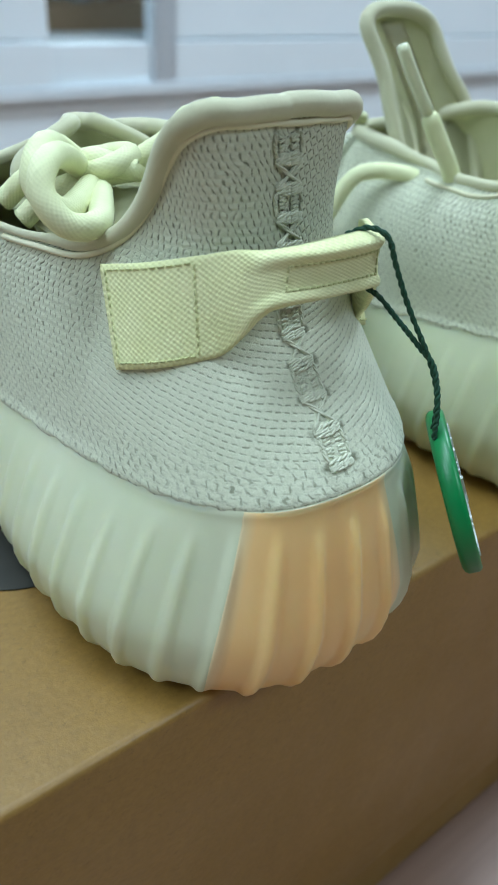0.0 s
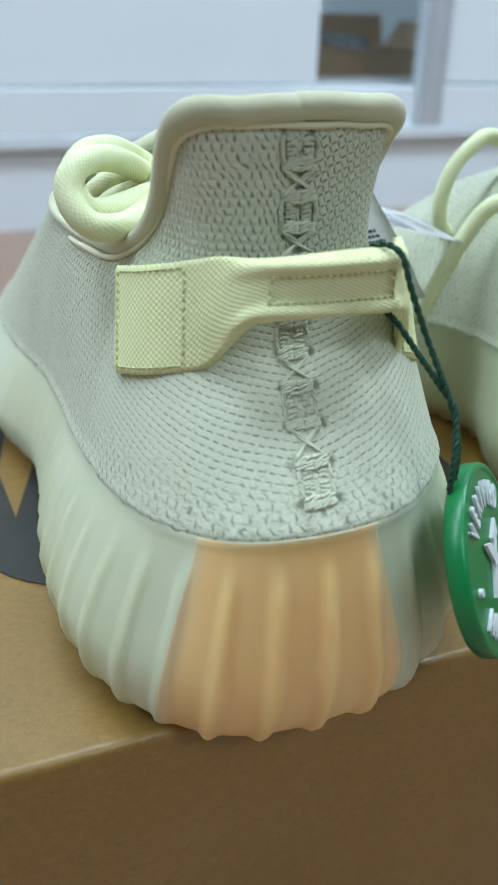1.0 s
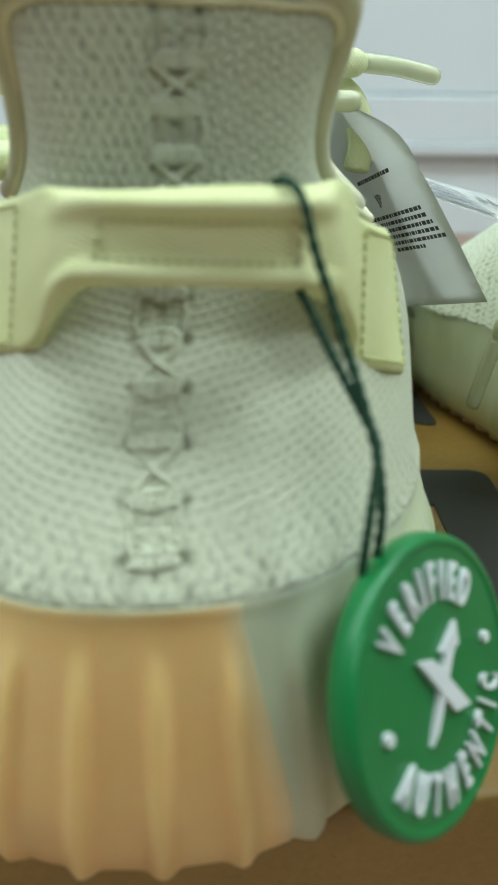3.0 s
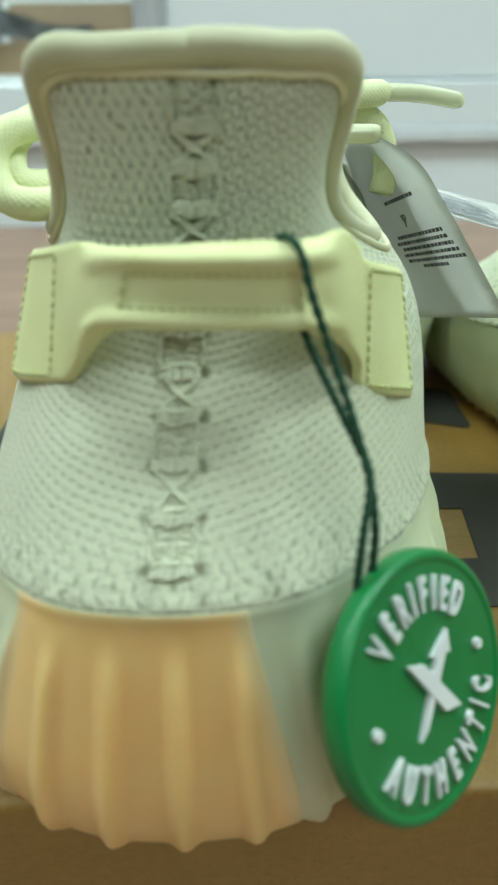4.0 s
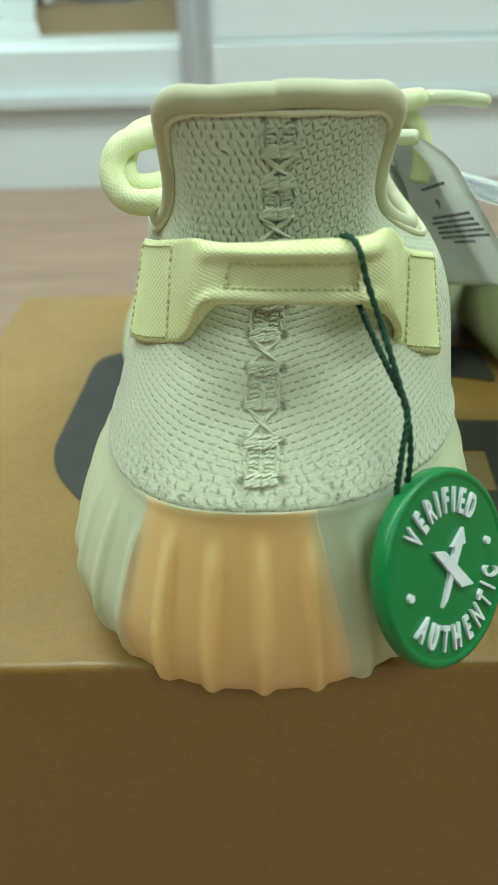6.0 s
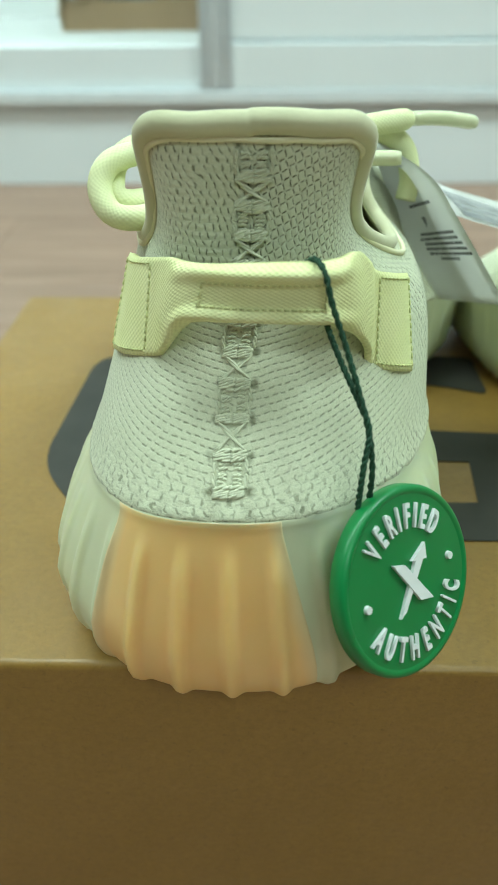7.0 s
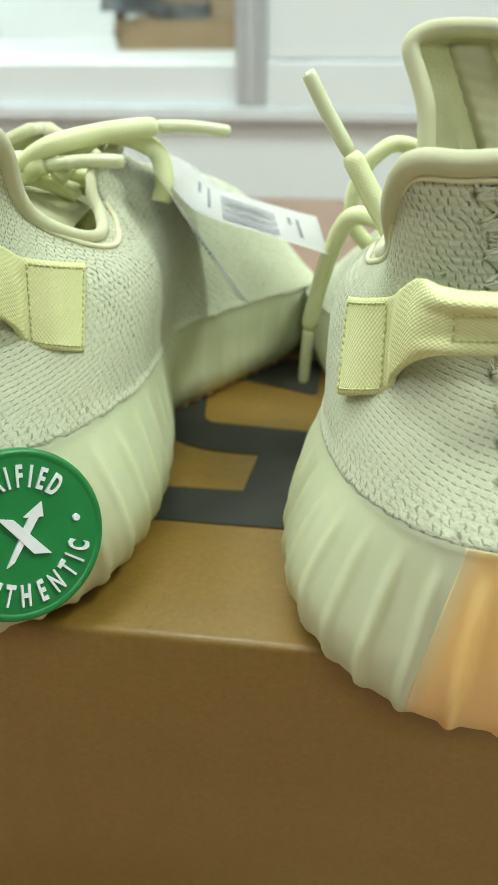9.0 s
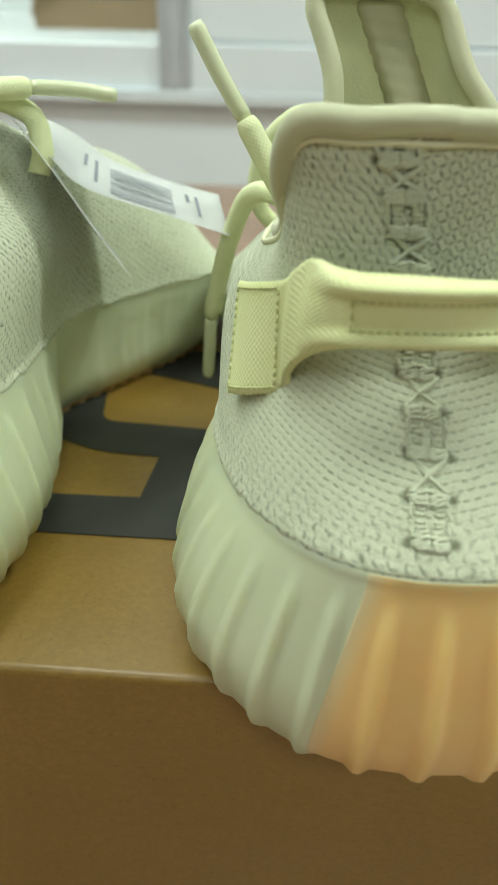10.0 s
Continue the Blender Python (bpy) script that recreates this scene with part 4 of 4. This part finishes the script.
def build_strap(form, shoe):
    sx = -1 if form.flip else 1
    drop_z = 0.0018 if form.flip else 0.0
    put = lambda pts: [(x, y, z - drop_z) for x, y, z in pts]

    cols = 2 * PATCH_COLS + LOOP_COLS + 1
    u0, u1 = PATCH_COLS / (cols - 1), 1 - PATCH_COLS / (cols - 1)
    along = lambda q: u0 + (u1 - u0) * (q - 0.06) / 0.88

    def shape(u, v):
        """The loop's rolled edges and belly, and the flat stitched ends."""
        q = 0.06 + 0.88 * (u - u0) / (u1 - u0)
        mid = math.exp(-(((q - 0.475) / 0.25) ** 6))
        roll = 0.0013 * (math.exp(-abs((v - 0.14) / 0.13) ** 3) + math.exp(-abs((v - 0.86) / 0.13) ** 3))
        curl = -0.0022 * (max(0.0, 0.09 - v) + max(0.0, v - 0.91)) / 0.09
        belly = 0.0010 * math.sin(math.pi * v) * math.sin(math.pi * min(max(q, 0.0), 1.0)) ** 0.5
        loop = 0.0006 + mid * (roll + curl) + (1 - mid) * belly
        flat = 0.0013 - 0.0003 * (abs(v - 0.5) > 0.46)
        f = min(max((min(u, 1 - u) / u0 - 0.92) / 0.30, 0.0), 1.0)
        return flat + (loop - flat) * f * f * (3 - 2 * f)

    tops, lows = (strap_edge(put(e), [put([p[k]])[0] for p in PATCHES]) for k, e in enumerate((STRAP_TOP, STRAP_LOW)))
    bm, spot = (strap_sheet if sx > 0 else mirrored_sheet)(tops, lows, cols, 21, 0.0016, shape)
    strap = part("pull_strap", bm, M_STRAP, shoe, "pale yellow woven heel pull strap with stitched square ends")
    for v in (0.30, 0.70):
        stitch_line(strap, spot, along(0.31), v, along(0.63), v, 18)
    for u in (0.31, 0.63):
        stitch_line(strap, spot, along(u), 0.3, along(u), 0.7, 3)
    for side in (0, 1):
        for a, va, b, vb, n in ((0.06, 0.06, 0.06, 0.94, 12), (0.10, 0.06, 0.90, 0.06, 11), (0.10, 0.94, 0.90, 0.94, 11), (0.94, 0.08, 0.94, 0.92, 11)):
            place = lambda q: 1 - q * u0 if side else q * u0
            stitch_line(strap, spot, place(a), va, place(b), vb, n)


def mirrored_sheet(top, low, cols, nr, thick, shape):
    """The same band for the other shoe of the pair."""
    bm, spot = strap_sheet(top, low, cols, nr, thick, shape)
    for v in bm.verts:
        v.co.x = -v.co.x
    bmesh.ops.reverse_faces(bm, faces=bm.faces[:])
    flip = lambda p: Vector((-p.x, p.y, p.z))
    return bm, lambda u, v, lift=0.00015: flip(spot(u, v, lift))


def lace(name, shoe, points, radius=0.0026, flat=1.0, aglet=None, n=60, label=""):
    """A lace with, where it ends in one, a stiff tip over the last stretch."""
    path = spline(points, n)
    width = (lambda t: radius * (1 - 0.28 * min(max((t - 0.94) / 0.06, 0.0), 1.0) ** 2)) if aglet else radius
    ob = part(name, tube(path, width, 12, flat=flat), M_LACE, shoe, label)
    if aglet:
        tip = spline([path[-1], *aglet], 16)
        part("aglet", tube(tip, lambda t: 0.0020 if 0.04 < t < 0.97 else 0.0017, 12), M_AGLET, ob, "translucent yellow lace tip")
    return ob


def tongue(shoe, sx, height, x0, y0, lean):
    """The tongue that stands up in the opening, with its bound edge."""
    w0, w1 = 0.022, 0.0205
    out = []
    for j in range(13):
        v = j / 12
        wide = w0 + (w1 - w0) * v - 0.006 * math.exp(-(((v - 0.35) / 0.2) ** 2))
        if v > 0.8:
            wide *= math.sqrt(max(1 - ((v - 0.8) / 0.205) ** 2, 0.02))
        row = []
        for i in range(17):
            u = i / 8 - 1
            row.append(Vector((sx * x0 + u * wide, y0 + lean * v - 0.010 * (u * u) * (1 - 0.4 * v), 0.060 + (height - 0.060) * v)))
        out.append(row)
    bm = grid_bm(out)
    bmesh.ops.solidify(bm, geom=bm.faces[:], thickness=0.004)
    bmesh.ops.recalc_face_normals(bm, faces=bm.faces[:])
    ob = part("tongue", bm, M_LINING, shoe, "olive cream padded tongue")
    edge = [r[0] for r in out] + out[-1][1:-1] + [r[-1] for r in out[::-1]]
    part("binding", tube(spline([edge[k] for k in range(0, len(edge), 2)], 90), 0.0024, 10), M_BIND, ob, "rolled cream edge")
    return ob


def tall_tongue(shoe):
    """The raised tongue of the right shoe: a padded loop with a recessed middle."""
    cx = lambda z: -0.0017 - 0.415 * (max(z, 0.100) - 0.110)
    shape = [(0.070, 0.0200), (0.090, 0.0215), (0.106, 0.0210), (0.116, 0.0178), (0.124, 0.0172), (0.130, 0.0172), (0.1335, 0.0155), (0.1362, 0.0095), (0.1368, 0.0)]
    depth = lambda z: 0.104 + 0.026 * min(max((z - 0.07) / 0.073, 0), 1)
    left_side = [(cx(z) - w, depth(z) - 0.004, z) for z, w in shape]
    right_side = [(cx(z) + w, depth(z) - 0.004, z) for z, w in shape[-2::-1]]
    rim = spline(left_side + right_side, 120)
    rows = []
    half = 60
    for i in range(0, half):
        a, b = rim[i], rim[119 - i]
        rows.append([a.lerp(b, k / 16) + Vector((0, 0.004 * math.sin(math.pi * k / 16), 0)) for k in range(17)])
    bm = grid_bm(rows)
    bmesh.ops.solidify(bm, geom=bm.faces[:], thickness=0.0035)
    bmesh.ops.recalc_face_normals(bm, faces=bm.faces[:])
    ob = part("tongue", bm, M_LINING, shoe, "raised olive cream padded tongue")
    part("binding", tube(rim, 0.0027, 12), M_BIND, ob, "thick rolled cream edge")
    inner = [Vector((cx(p.z) + (p.x - cx(p.z)) * 0.74, p.y - 0.0002 + 0.0035, 0.07 + (p.z - 0.07) * 0.93)) for p in rim]
    part("piping", tube(inner[12:108], 0.0007, 8), M_PIPE, ob)
    strip = [[Vector((cx(z) + 0.0062 * u, depth(z) - 0.0016 + 0.0010 * u * u + 0.0002 * math.sin(z * 1500 + 2 * u), z)) for u in (-1, -0.5, 0, 0.5, 1)] for z in [0.075 + 0.0009 * k for k in range(65)]]
    bm = grid_bm(strip)
    bmesh.ops.solidify(bm, geom=bm.faces[:], thickness=0.0012)
    part("centre_strip", bm, M_PIPE, ob, "puckered cream reinforcing strip")
    for side in (-1, 1):
        rows = []
        for k in range(9):
            z = 0.090 + 0.030 * k / 8
            inner = cx(z) + side * (0.0085 + 0.0045 * k / 8)
            outer = cx(z) + side * 0.0140
            rows.append([Vector((inner + (outer - inner) * q / 4, depth(z) - 0.0016 + 0.0010 * math.sin(math.pi * q / 4), z)) for q in range(5)])
        bm = grid_bm(rows)
        bmesh.ops.solidify(bm, geom=bm.faces[:], thickness=0.0008)
        part("side_flap", bm, M_PIPE, ob, "pale triangular side flap")


def build_shoe(name, flip, m, label, orange):
    form = ShoeForm(flip)
    shoe = empty(name, m)
    tagged(shoe, label, "shoe", "pair of knitted shoes")
    build_sole(form, shoe, orange)
    build_upper(form, shoe)
    build_seam(form, shoe)
    build_strap(form, shoe)
    return shoe, form


left, left_form = build_shoe("sneaker", False, Matrix.Translation((0, 0, TOP + 0.0006)), "cream green knitted sneaker, peach heel panel, tag on its strap", (-0.0300, 0.0130, 0.0074, 0.0098))
right, right_form = build_shoe("sneaker", True, pose(0.1474, -0.0125, TOP + 0.0006, 0, 0, 0), "cream green knitted sneaker with raised tongue and upright lace tip", (-0.0160, 0.0150, 0.0085, 0.0080))

# Left shoe: the bow's loop on the outer side, two ends on the inner side.
lace("lace_loop", left, [(-0.004, 0.084, 0.099), (-0.018, 0.071, 0.1075), (-0.0290, 0.058, 0.1090), (-0.0328, 0.053, 0.1040), (-0.0295, 0.049, 0.0982), (-0.021, 0.051, 0.0972), (-0.008, 0.072, 0.098)], 0.0030, label="pale yellow round lace loop")
lace("lace_loop", left, [(-0.002, 0.090, 0.100), (-0.016, 0.079, 0.1085), (-0.0265, 0.066, 0.1098), (-0.0308, 0.060, 0.1045), (-0.0265, 0.056, 0.0992), (-0.006, 0.078, 0.099)], 0.0030, label="pale yellow round lace loop")
lace("lace_end", left, [(0.004, 0.084, 0.099), (0.018, 0.078, 0.108), (0.032, 0.086, 0.111), (0.046, 0.096, 0.1115)], 0.0030, aglet=[(0.056, 0.102, 0.1105), (0.0665, 0.107, 0.1085)], label="pale yellow lace end")
lace("lace_end", left, [(0.020, 0.078, 0.100), (0.030, 0.090, 0.110), (0.044, 0.098, 0.105), (0.0475, 0.097, 0.096), (0.0465, 0.095, 0.0895)], 0.0030, label="pale yellow lace end")
lace("lace_end", left, [(0.010, 0.082, 0.099), (0.014, 0.078, 0.1025), (0.018, 0.077, 0.1035)], 0.0026, aglet=[(0.030, 0.0760, 0.1050), (0.0415, 0.0756, 0.1052)], label="pale yellow lace end")
for y, z in ((0.080, 0.0965), (0.091, 0.0985)):
    lace("cross_lace", left, [(-0.0235, y + 0.004, z - 0.006), (-0.016, y, z + 0.001), (-0.002, y - 0.001, z + 0.0035), (0.012, y + 0.002, z + 0.0025), (0.023, y + 0.006, z - 0.003)], 0.0028, label="pale yellow lace across the opening")
lace("lace_knot", left, [(-0.010, 0.079, 0.1010), (-0.004, 0.073, 0.1035), (0.003, 0.076, 0.1050), (0.002, 0.083, 0.1040), (-0.004, 0.083, 0.1030), (-0.006, 0.077, 0.1045), (0.002, 0.072, 0.1020)], 0.0029, label="pale yellow knot of the bow")
tongue(left, 1, 0.108, 0.006, 0.098, 0.012)
pad = []
for j in range(9):
    y = 0.060 + 0.046 * j / 8
    pad.append([Vector((0.003 + 0.0235 * u, y, 0.087 + 0.006 * (1 - u * u) + 0.004 * j / 8)) for u in (-1, -0.75, -0.5, -0.25, 0, 0.25, 0.5, 0.75, 1)])
bm = grid_bm(pad)
bmesh.ops.solidify(bm, geom=bm.faces[:], thickness=0.003)
bmesh.ops.recalc_face_normals(bm, faces=bm.faces[:])
part("tongue_pad", bm, M_LINING, left, "olive cream padding under the laces")


def world_lace(name, shoe, points, radius, aglet=None, label=""):
    """A lace of a shoe given by places above the carton's lid."""
    inv = shoe.matrix_basis.inverted()
    put = lambda pts: [tuple(inv @ Vector((x, y, z + TOP))) for x, y, z in pts]
    return lace(name, shoe, put(points), radius, aglet=put(aglet) if aglet else None, label=label)


# Right shoe: one end stands up, others hang over the inner side.
world_lace("lace_end", right, [(0.1300, 0.0680, 0.0800), (0.1215, 0.0625, 0.0848), (0.1148, 0.0628, 0.0950), (0.1100, 0.0644, 0.1027), (0.1052, 0.0660, 0.1105)], 0.0029, aglet=[(0.0990, 0.0680, 0.1200), (0.0934, 0.0699, 0.1296)], label="pale yellow lace end standing up")
world_lace("lace_end", right, [(0.1250, 0.0720, 0.0830), (0.1165, 0.0815, 0.0885), (0.1056, 0.0930, 0.0873), (0.0995, 0.0992, 0.0745), (0.0955, 0.1040, 0.0595), (0.0925, 0.1080, 0.0454)], 0.0028, aglet=[(0.0916, 0.1112, 0.0340), (0.0907, 0.1140, 0.0221)], label="pale yellow lace end hanging down")
world_lace("lace_loop", right, [(0.1330, 0.1190, 0.1000), (0.1195, 0.1197, 0.1040), (0.1130, 0.1190, 0.1015), (0.1075, 0.1205, 0.0945), (0.1050, 0.1220, 0.0850), (0.1062, 0.1235, 0.0760), (0.1110, 0.1250, 0.0700)], 0.0026, label="pale yellow lace")
tall_tongue(right)


def swing_label():
    """The folded paper size label on the left shoe's laces: a printed leaf and a white leaf with bars."""
    ob = empty("swing_label", Matrix.Translation((0, 0, TOP)))
    tagged(ob, "folded white paper size label with small black print on the laces", "label")

    def leaf(name, a, b, label):
        a, b = spline(a, 25), spline(b, 25)
        rows = [[p.lerp(q, i / 8) for i in range(9)] for p, q in zip(a, b)]
        bm = grid_bm(rows)
        bmesh.ops.solidify(bm, geom=bm.faces[:], thickness=0.0003)
        bmesh.ops.recalc_face_normals(bm, faces=bm.faces[:])
        me = part(name, bm, M_PAPER, ob, label)

        def place(s, w, lift):
            i = min(int(s * 24), 23)
            j = min(int(w * 8), 7)
            p = rows[i][j].lerp(rows[i + 1][j], s * 24 - i).lerp(rows[i][j + 1].lerp(rows[i + 1][j + 1], s * 24 - i), w * 8 - j)
            n = (rows[i + 1][j] - rows[i][j]).cross(rows[i][j + 1] - rows[i][j]).normalized()
            return p + n * lift

        return me, place

    printed, at = leaf("printed_leaf", [(0.0360, 0.1040, 0.1050), (0.0420, 0.1140, 0.0920), (0.0500, 0.1220, 0.0740), (0.0586, 0.1270, 0.0585), (0.0655, 0.1250, 0.0485)], [(0.0370, 0.1000, 0.1060), (0.0500, 0.0810, 0.1005), (0.0575, 0.0790, 0.0910), (0.0650, 0.0785, 0.0800), (0.0759, 0.0800, 0.0637)], "leaf with small black print")
    rng = random.Random(3)
    side = -0.0004 if at(0.5, 0.5, 1).y > at(0.5, 0.5, 0).y else 0.0004

    def bar(parent, at, s0, s1, w0, w1, material, lift):
        bm = grid_bm([[at(s0, w0 + (w1 - w0) * k / 6, lift) for k in range(7)], [at(s1, w0 + (w1 - w0) * k / 6, lift) for k in range(7)]])
        part("print_line", bm, material, parent, smooth=False)

    for s, w0, w1 in ((0.395, 0.40, 0.60), (0.445, 0.36, 0.74), (0.600, 0.34, 0.86), (0.628, 0.30, 0.88), (0.656, 0.34, 0.90), (0.684, 0.32, 0.92), (0.712, 0.34, 0.95), (0.740, 0.48, 0.76)):
        w = w0
        while w < w1 - 0.01:
            step = rng.uniform(0.012, 0.040)
            bar(printed, at, s, s + 0.015, w, min(w + step, w1), M_TEXT, side)
            w += step + 0.007
    p0 = at(0.525, 0.50, side)
    across, down = (at(0.525, 0.60, side) - p0).normalized(), (at(0.575, 0.50, side) - p0).normalized()
    face = across.cross(-down).normalized()
    data = bpy.data.curves.new("letters", "FONT")
    data.body, data.size, data.extrude = "JP", 0.0036, 0.00004
    tmp = new("letters", data)
    me = bpy.data.meshes.new_from_object(tmp.evaluated_get(bpy.context.evaluated_depsgraph_get()))
    bpy.data.objects.remove(tmp)
    me.materials.clear()
    me.materials.append(M_TEXT)
    letters = new("letters", me)
    letters.parent = printed
    m = Matrix((across, face.cross(across), face)).transposed().to_4x4()
    m.translation = at(0.555, 0.50, side)
    letters.matrix_basis = m
    barred, at2 = leaf("barcode_leaf", [(0.0340, 0.1110, 0.1060), (0.0470, 0.1280, 0.0960), (0.0600, 0.1260, 0.0880), (0.0760, 0.1255, 0.0830), (0.0930, 0.1250, 0.0790)], [(0.0380, 0.1045, 0.1045), (0.0500, 0.0945, 0.0950), (0.0590, 0.0955, 0.0866), (0.0800, 0.0985, 0.0795), (0.0992, 0.0952, 0.0749)], "white leaf with a grey bar pattern")
    up2 = 0.0004 if at2(0.5, 0.5, 1).z > at2(0.5, 0.5, 0).z else -0.0004
    for k in range(14):
        w = 0.30 + 0.045 * k
        bar(barred, at2, 0.52, 0.78, w, w + rng.choice((0.012, 0.022, 0.03)), M_GREY, up2)
    for s, w0, w1 in ((0.40, 0.3, 0.55), (0.45, 0.3, 0.8), (0.84, 0.3, 0.5), (0.88, 0.3, 0.8)):
        bar(barred, at2, s, s + 0.015, w0, w1, M_GREY, up2)


swing_label()

# ---- floor boards ----
structure("subfloor", box_bm(-3.7, 3.7, -6.1, 2.01, -0.06, -0.013), M_GAP, "grey screed under the floor boards")
floor = empty("floor")
tagged(floor, "brown laminate wood floor of long boards", kind="structure")


def floor_boards():
    w, length, gap = 0.128, 1.28, 0.0008
    bm = box_bm(0, length - gap, 0, w - gap, -0.012, 0.0, 0.0006, 1)
    me = bpy.data.meshes.new("board")
    bm.to_mesh(me)
    bm.free()
    me.materials.append(M_WOOD)
    rest = bmesh.new()
    for row in range(63):
        y = -6.05 + row * w
        for col in range(7):
            x = -3.7 - (row * 0.47 % 1.0) * length + col * length
            if x > 3.59 or x + length < -3.59 or y > 1.80:
                continue
            if abs(x + length / 2) < 2.0 and -1.2 < y:
                ob = new("board", me)
                ob.parent = floor
                ob.location = (x, y, 0)
            else:
                q = box_bm(max(x, -3.598), min(x + length - gap, 3.598), max(y, -5.998), y + w - gap, -0.012, 0.0)
                tmp = bpy.data.meshes.new("tmp")
                q.to_mesh(tmp)
                q.free()
                rest.from_mesh(tmp)
                bpy.data.meshes.remove(tmp)
    tagged(part("far_boards", rest, M_WOOD, floor, smooth=False), kind="stuff")


floor_boards()


# ---- the round tag on its cord ----
def tag_and_cord():
    right_axis = Vector((0.0189, 0.0186, -0.0010)).normalized()
    normal = Vector((0.665, -0.655, 0.363))
    normal = (normal - right_axis * normal.dot(right_axis)).normalized()
    up = normal.cross(right_axis).normalized()
    centre = Vector((0.0374, -0.0146, 0.0409 + TOP))
    m = Matrix((right_axis, up, normal)).transposed().to_4x4()
    m.translation = centre
    tag = empty("hang_tag", m)
    tagged(tag, "round green plastic hang tag with raised white lettering", "tag")
    R, T = 0.0200, 0.0046
    prof = [(0.0, -T), (R - 0.0016, -T), (R - 0.0006, -T + 0.0004), (R, -T + 0.0012), (R, -0.0010), (R - 0.0003, -0.0003), (R - 0.0009, 0.0), (R - 0.0016, -0.0001), (R - 0.0019, -0.0004), (0.0, -0.0004)]
    n = 96
    prof = prof[1:-1]
    rows = [[Vector((max(r, 1e-5) * math.cos(2 * math.pi * k / n), max(r, 1e-5) * math.sin(2 * math.pi * k / n), z)) for k in range(n)] for r, z in prof]
    bm = grid_bm(rows, closed=True)
    ends = list(bm.verts)
    bm.faces.new(ends[:n])
    bm.faces.new(ends[-n:])
    bmesh.ops.recalc_face_normals(bm, faces=bm.faces[:])
    disc = part("disc", bm, M_GREEN, tag)
    for f in disc.data.polygons:
        f.use_smooth = len(f.vertices) == 4

    def glyph(ch, size, at, turn, squeeze):
        data = bpy.data.curves.new("letter", "FONT")
        data.body, data.size, data.extrude, data.offset = ch, size, 0.00035, 0.00019
        data.align_x, data.align_y = "CENTER", "BOTTOM_BASELINE"
        tmp = new("letter", data)
        me = bpy.data.meshes.new_from_object(tmp.evaluated_get(bpy.context.evaluated_depsgraph_get()))
        bpy.data.objects.remove(tmp)
        me.materials.clear()
        me.materials.append(M_WHITEP)
        ob = new("letter", me)
        ob.parent = tag
        ob.matrix_basis = Matrix.Translation((at[0], at[1], 0.0000)) @ Matrix.Rotation(turn, 4, "Z") @ Matrix.Diagonal((squeeze, 1, 1, 1))

    def arc_word(word, radius, mid, step, outward, narrow=()):
        widths = [0.55 if c == "I" else 1.0 for c in word]
        total, at = sum(widths), 0.0
        for c, w in zip(word, widths):
            t = (at + w / 2 - total / 2) * step
            a = mid - t if outward else mid + t
            turn = a - math.pi / 2 if outward else a + math.pi / 2
            glyph(c, 0.0070, (radius * math.cos(a), radius * math.sin(a)), turn, 0.50)
            at += w

    arc_word("VERIFIED", 0.0113, math.radians(86), math.radians(14.6), True)
    arc_word("AUTHENTIC", 0.0163, math.radians(-88.5), math.radians(16.0), False)
    for a in (180, 0):
        bm = bmesh.new()
        bmesh.ops.create_cone(bm, cap_ends=True, segments=20, radius1=0.0009, radius2=0.0008, depth=0.0008, matrix=Matrix.Translation((0.0134 * math.cos(math.radians(a)), 0.0134 * math.sin(math.radians(a)), 0)))
        part("dot", bm, M_WHITEP, tag, smooth=False)
    # The crossed mark in the middle: a bar and an arrow.
    for name, pts, z in (("mark_bar", [(-0.0051, 0.0061), (-0.0012, 0.0046), (0.0061, -0.0067), (0.0017, -0.0054)], -0.0002), ("mark_arrow", [(-0.0058, -0.0068), (-0.0036, -0.0059), (0.0052, 0.0034), (0.0064, 0.0031), (0.0069, 0.0069), (0.0015, 0.0044), (0.0027, 0.0040)], -0.0004)):
        part(name, flat_shape([(0.9 * x, 0.9 * y) for x, y in pts], z, 0.0008), M_WHITEP, tag, smooth=False)

    # Cord: over the strap, down to the tag, two strands twisted together on the way.
    cord = empty("tag_cord", Matrix.Translation((0, 0, TOP)))
    tagged(cord, "thin dark green twisted cord looped round the strap", "cord")
    eyes = [centre + up * 0.0185 - normal * 0.0035 + right_axis * d for d in (-0.0070, -0.0035)]
    e0, e1 = [e - Vector((0, 0, TOP)) for e in eyes]
    j = Vector((0.0272, -0.0066, 0.0735))
    strands = [
        [(0.0150, 0.0110, 0.0995), (0.0168, 0.0065, 0.1018), (0.0185, 0.0025, 0.1005), (0.0200, 0.0008, 0.0950), (0.0232, -0.0014, 0.0860), tuple(j), tuple(j.lerp(e1, 0.5) + Vector((0.0007, -0.0010, 0))), tuple(e1)],
        [(0.0195, 0.0085, 0.0882), (0.0203, 0.0045, 0.0868), (0.0225, 0.0005, 0.0825), (0.0258, -0.0045, 0.0765), tuple(j + Vector((0.0004, -0.0010, -0.001))), tuple(j.lerp(e0, 0.5) + Vector((0, -0.0016, 0))), tuple(e0)],
    ]
    for pts in strands:
        path = spline(pts, 150)
        bm = bmesh.new()
        for ph in (0, math.pi):
            line = []
            for i, p in enumerate(path):
                d = (path[min(i + 1, 149)] - path[max(i - 1, 0)]).normalized()
                a = d.orthogonal().normalized()
                b = d.cross(a)
                w = ph + i * 0.55
                line.append(p + a * (0.00026 * math.cos(w)) + b * (0.00026 * math.sin(w)))
            tube(line, 0.00044, 6, bm=bm)
        part("strand", bm, M_CORD, cord)


tag_and_cord()
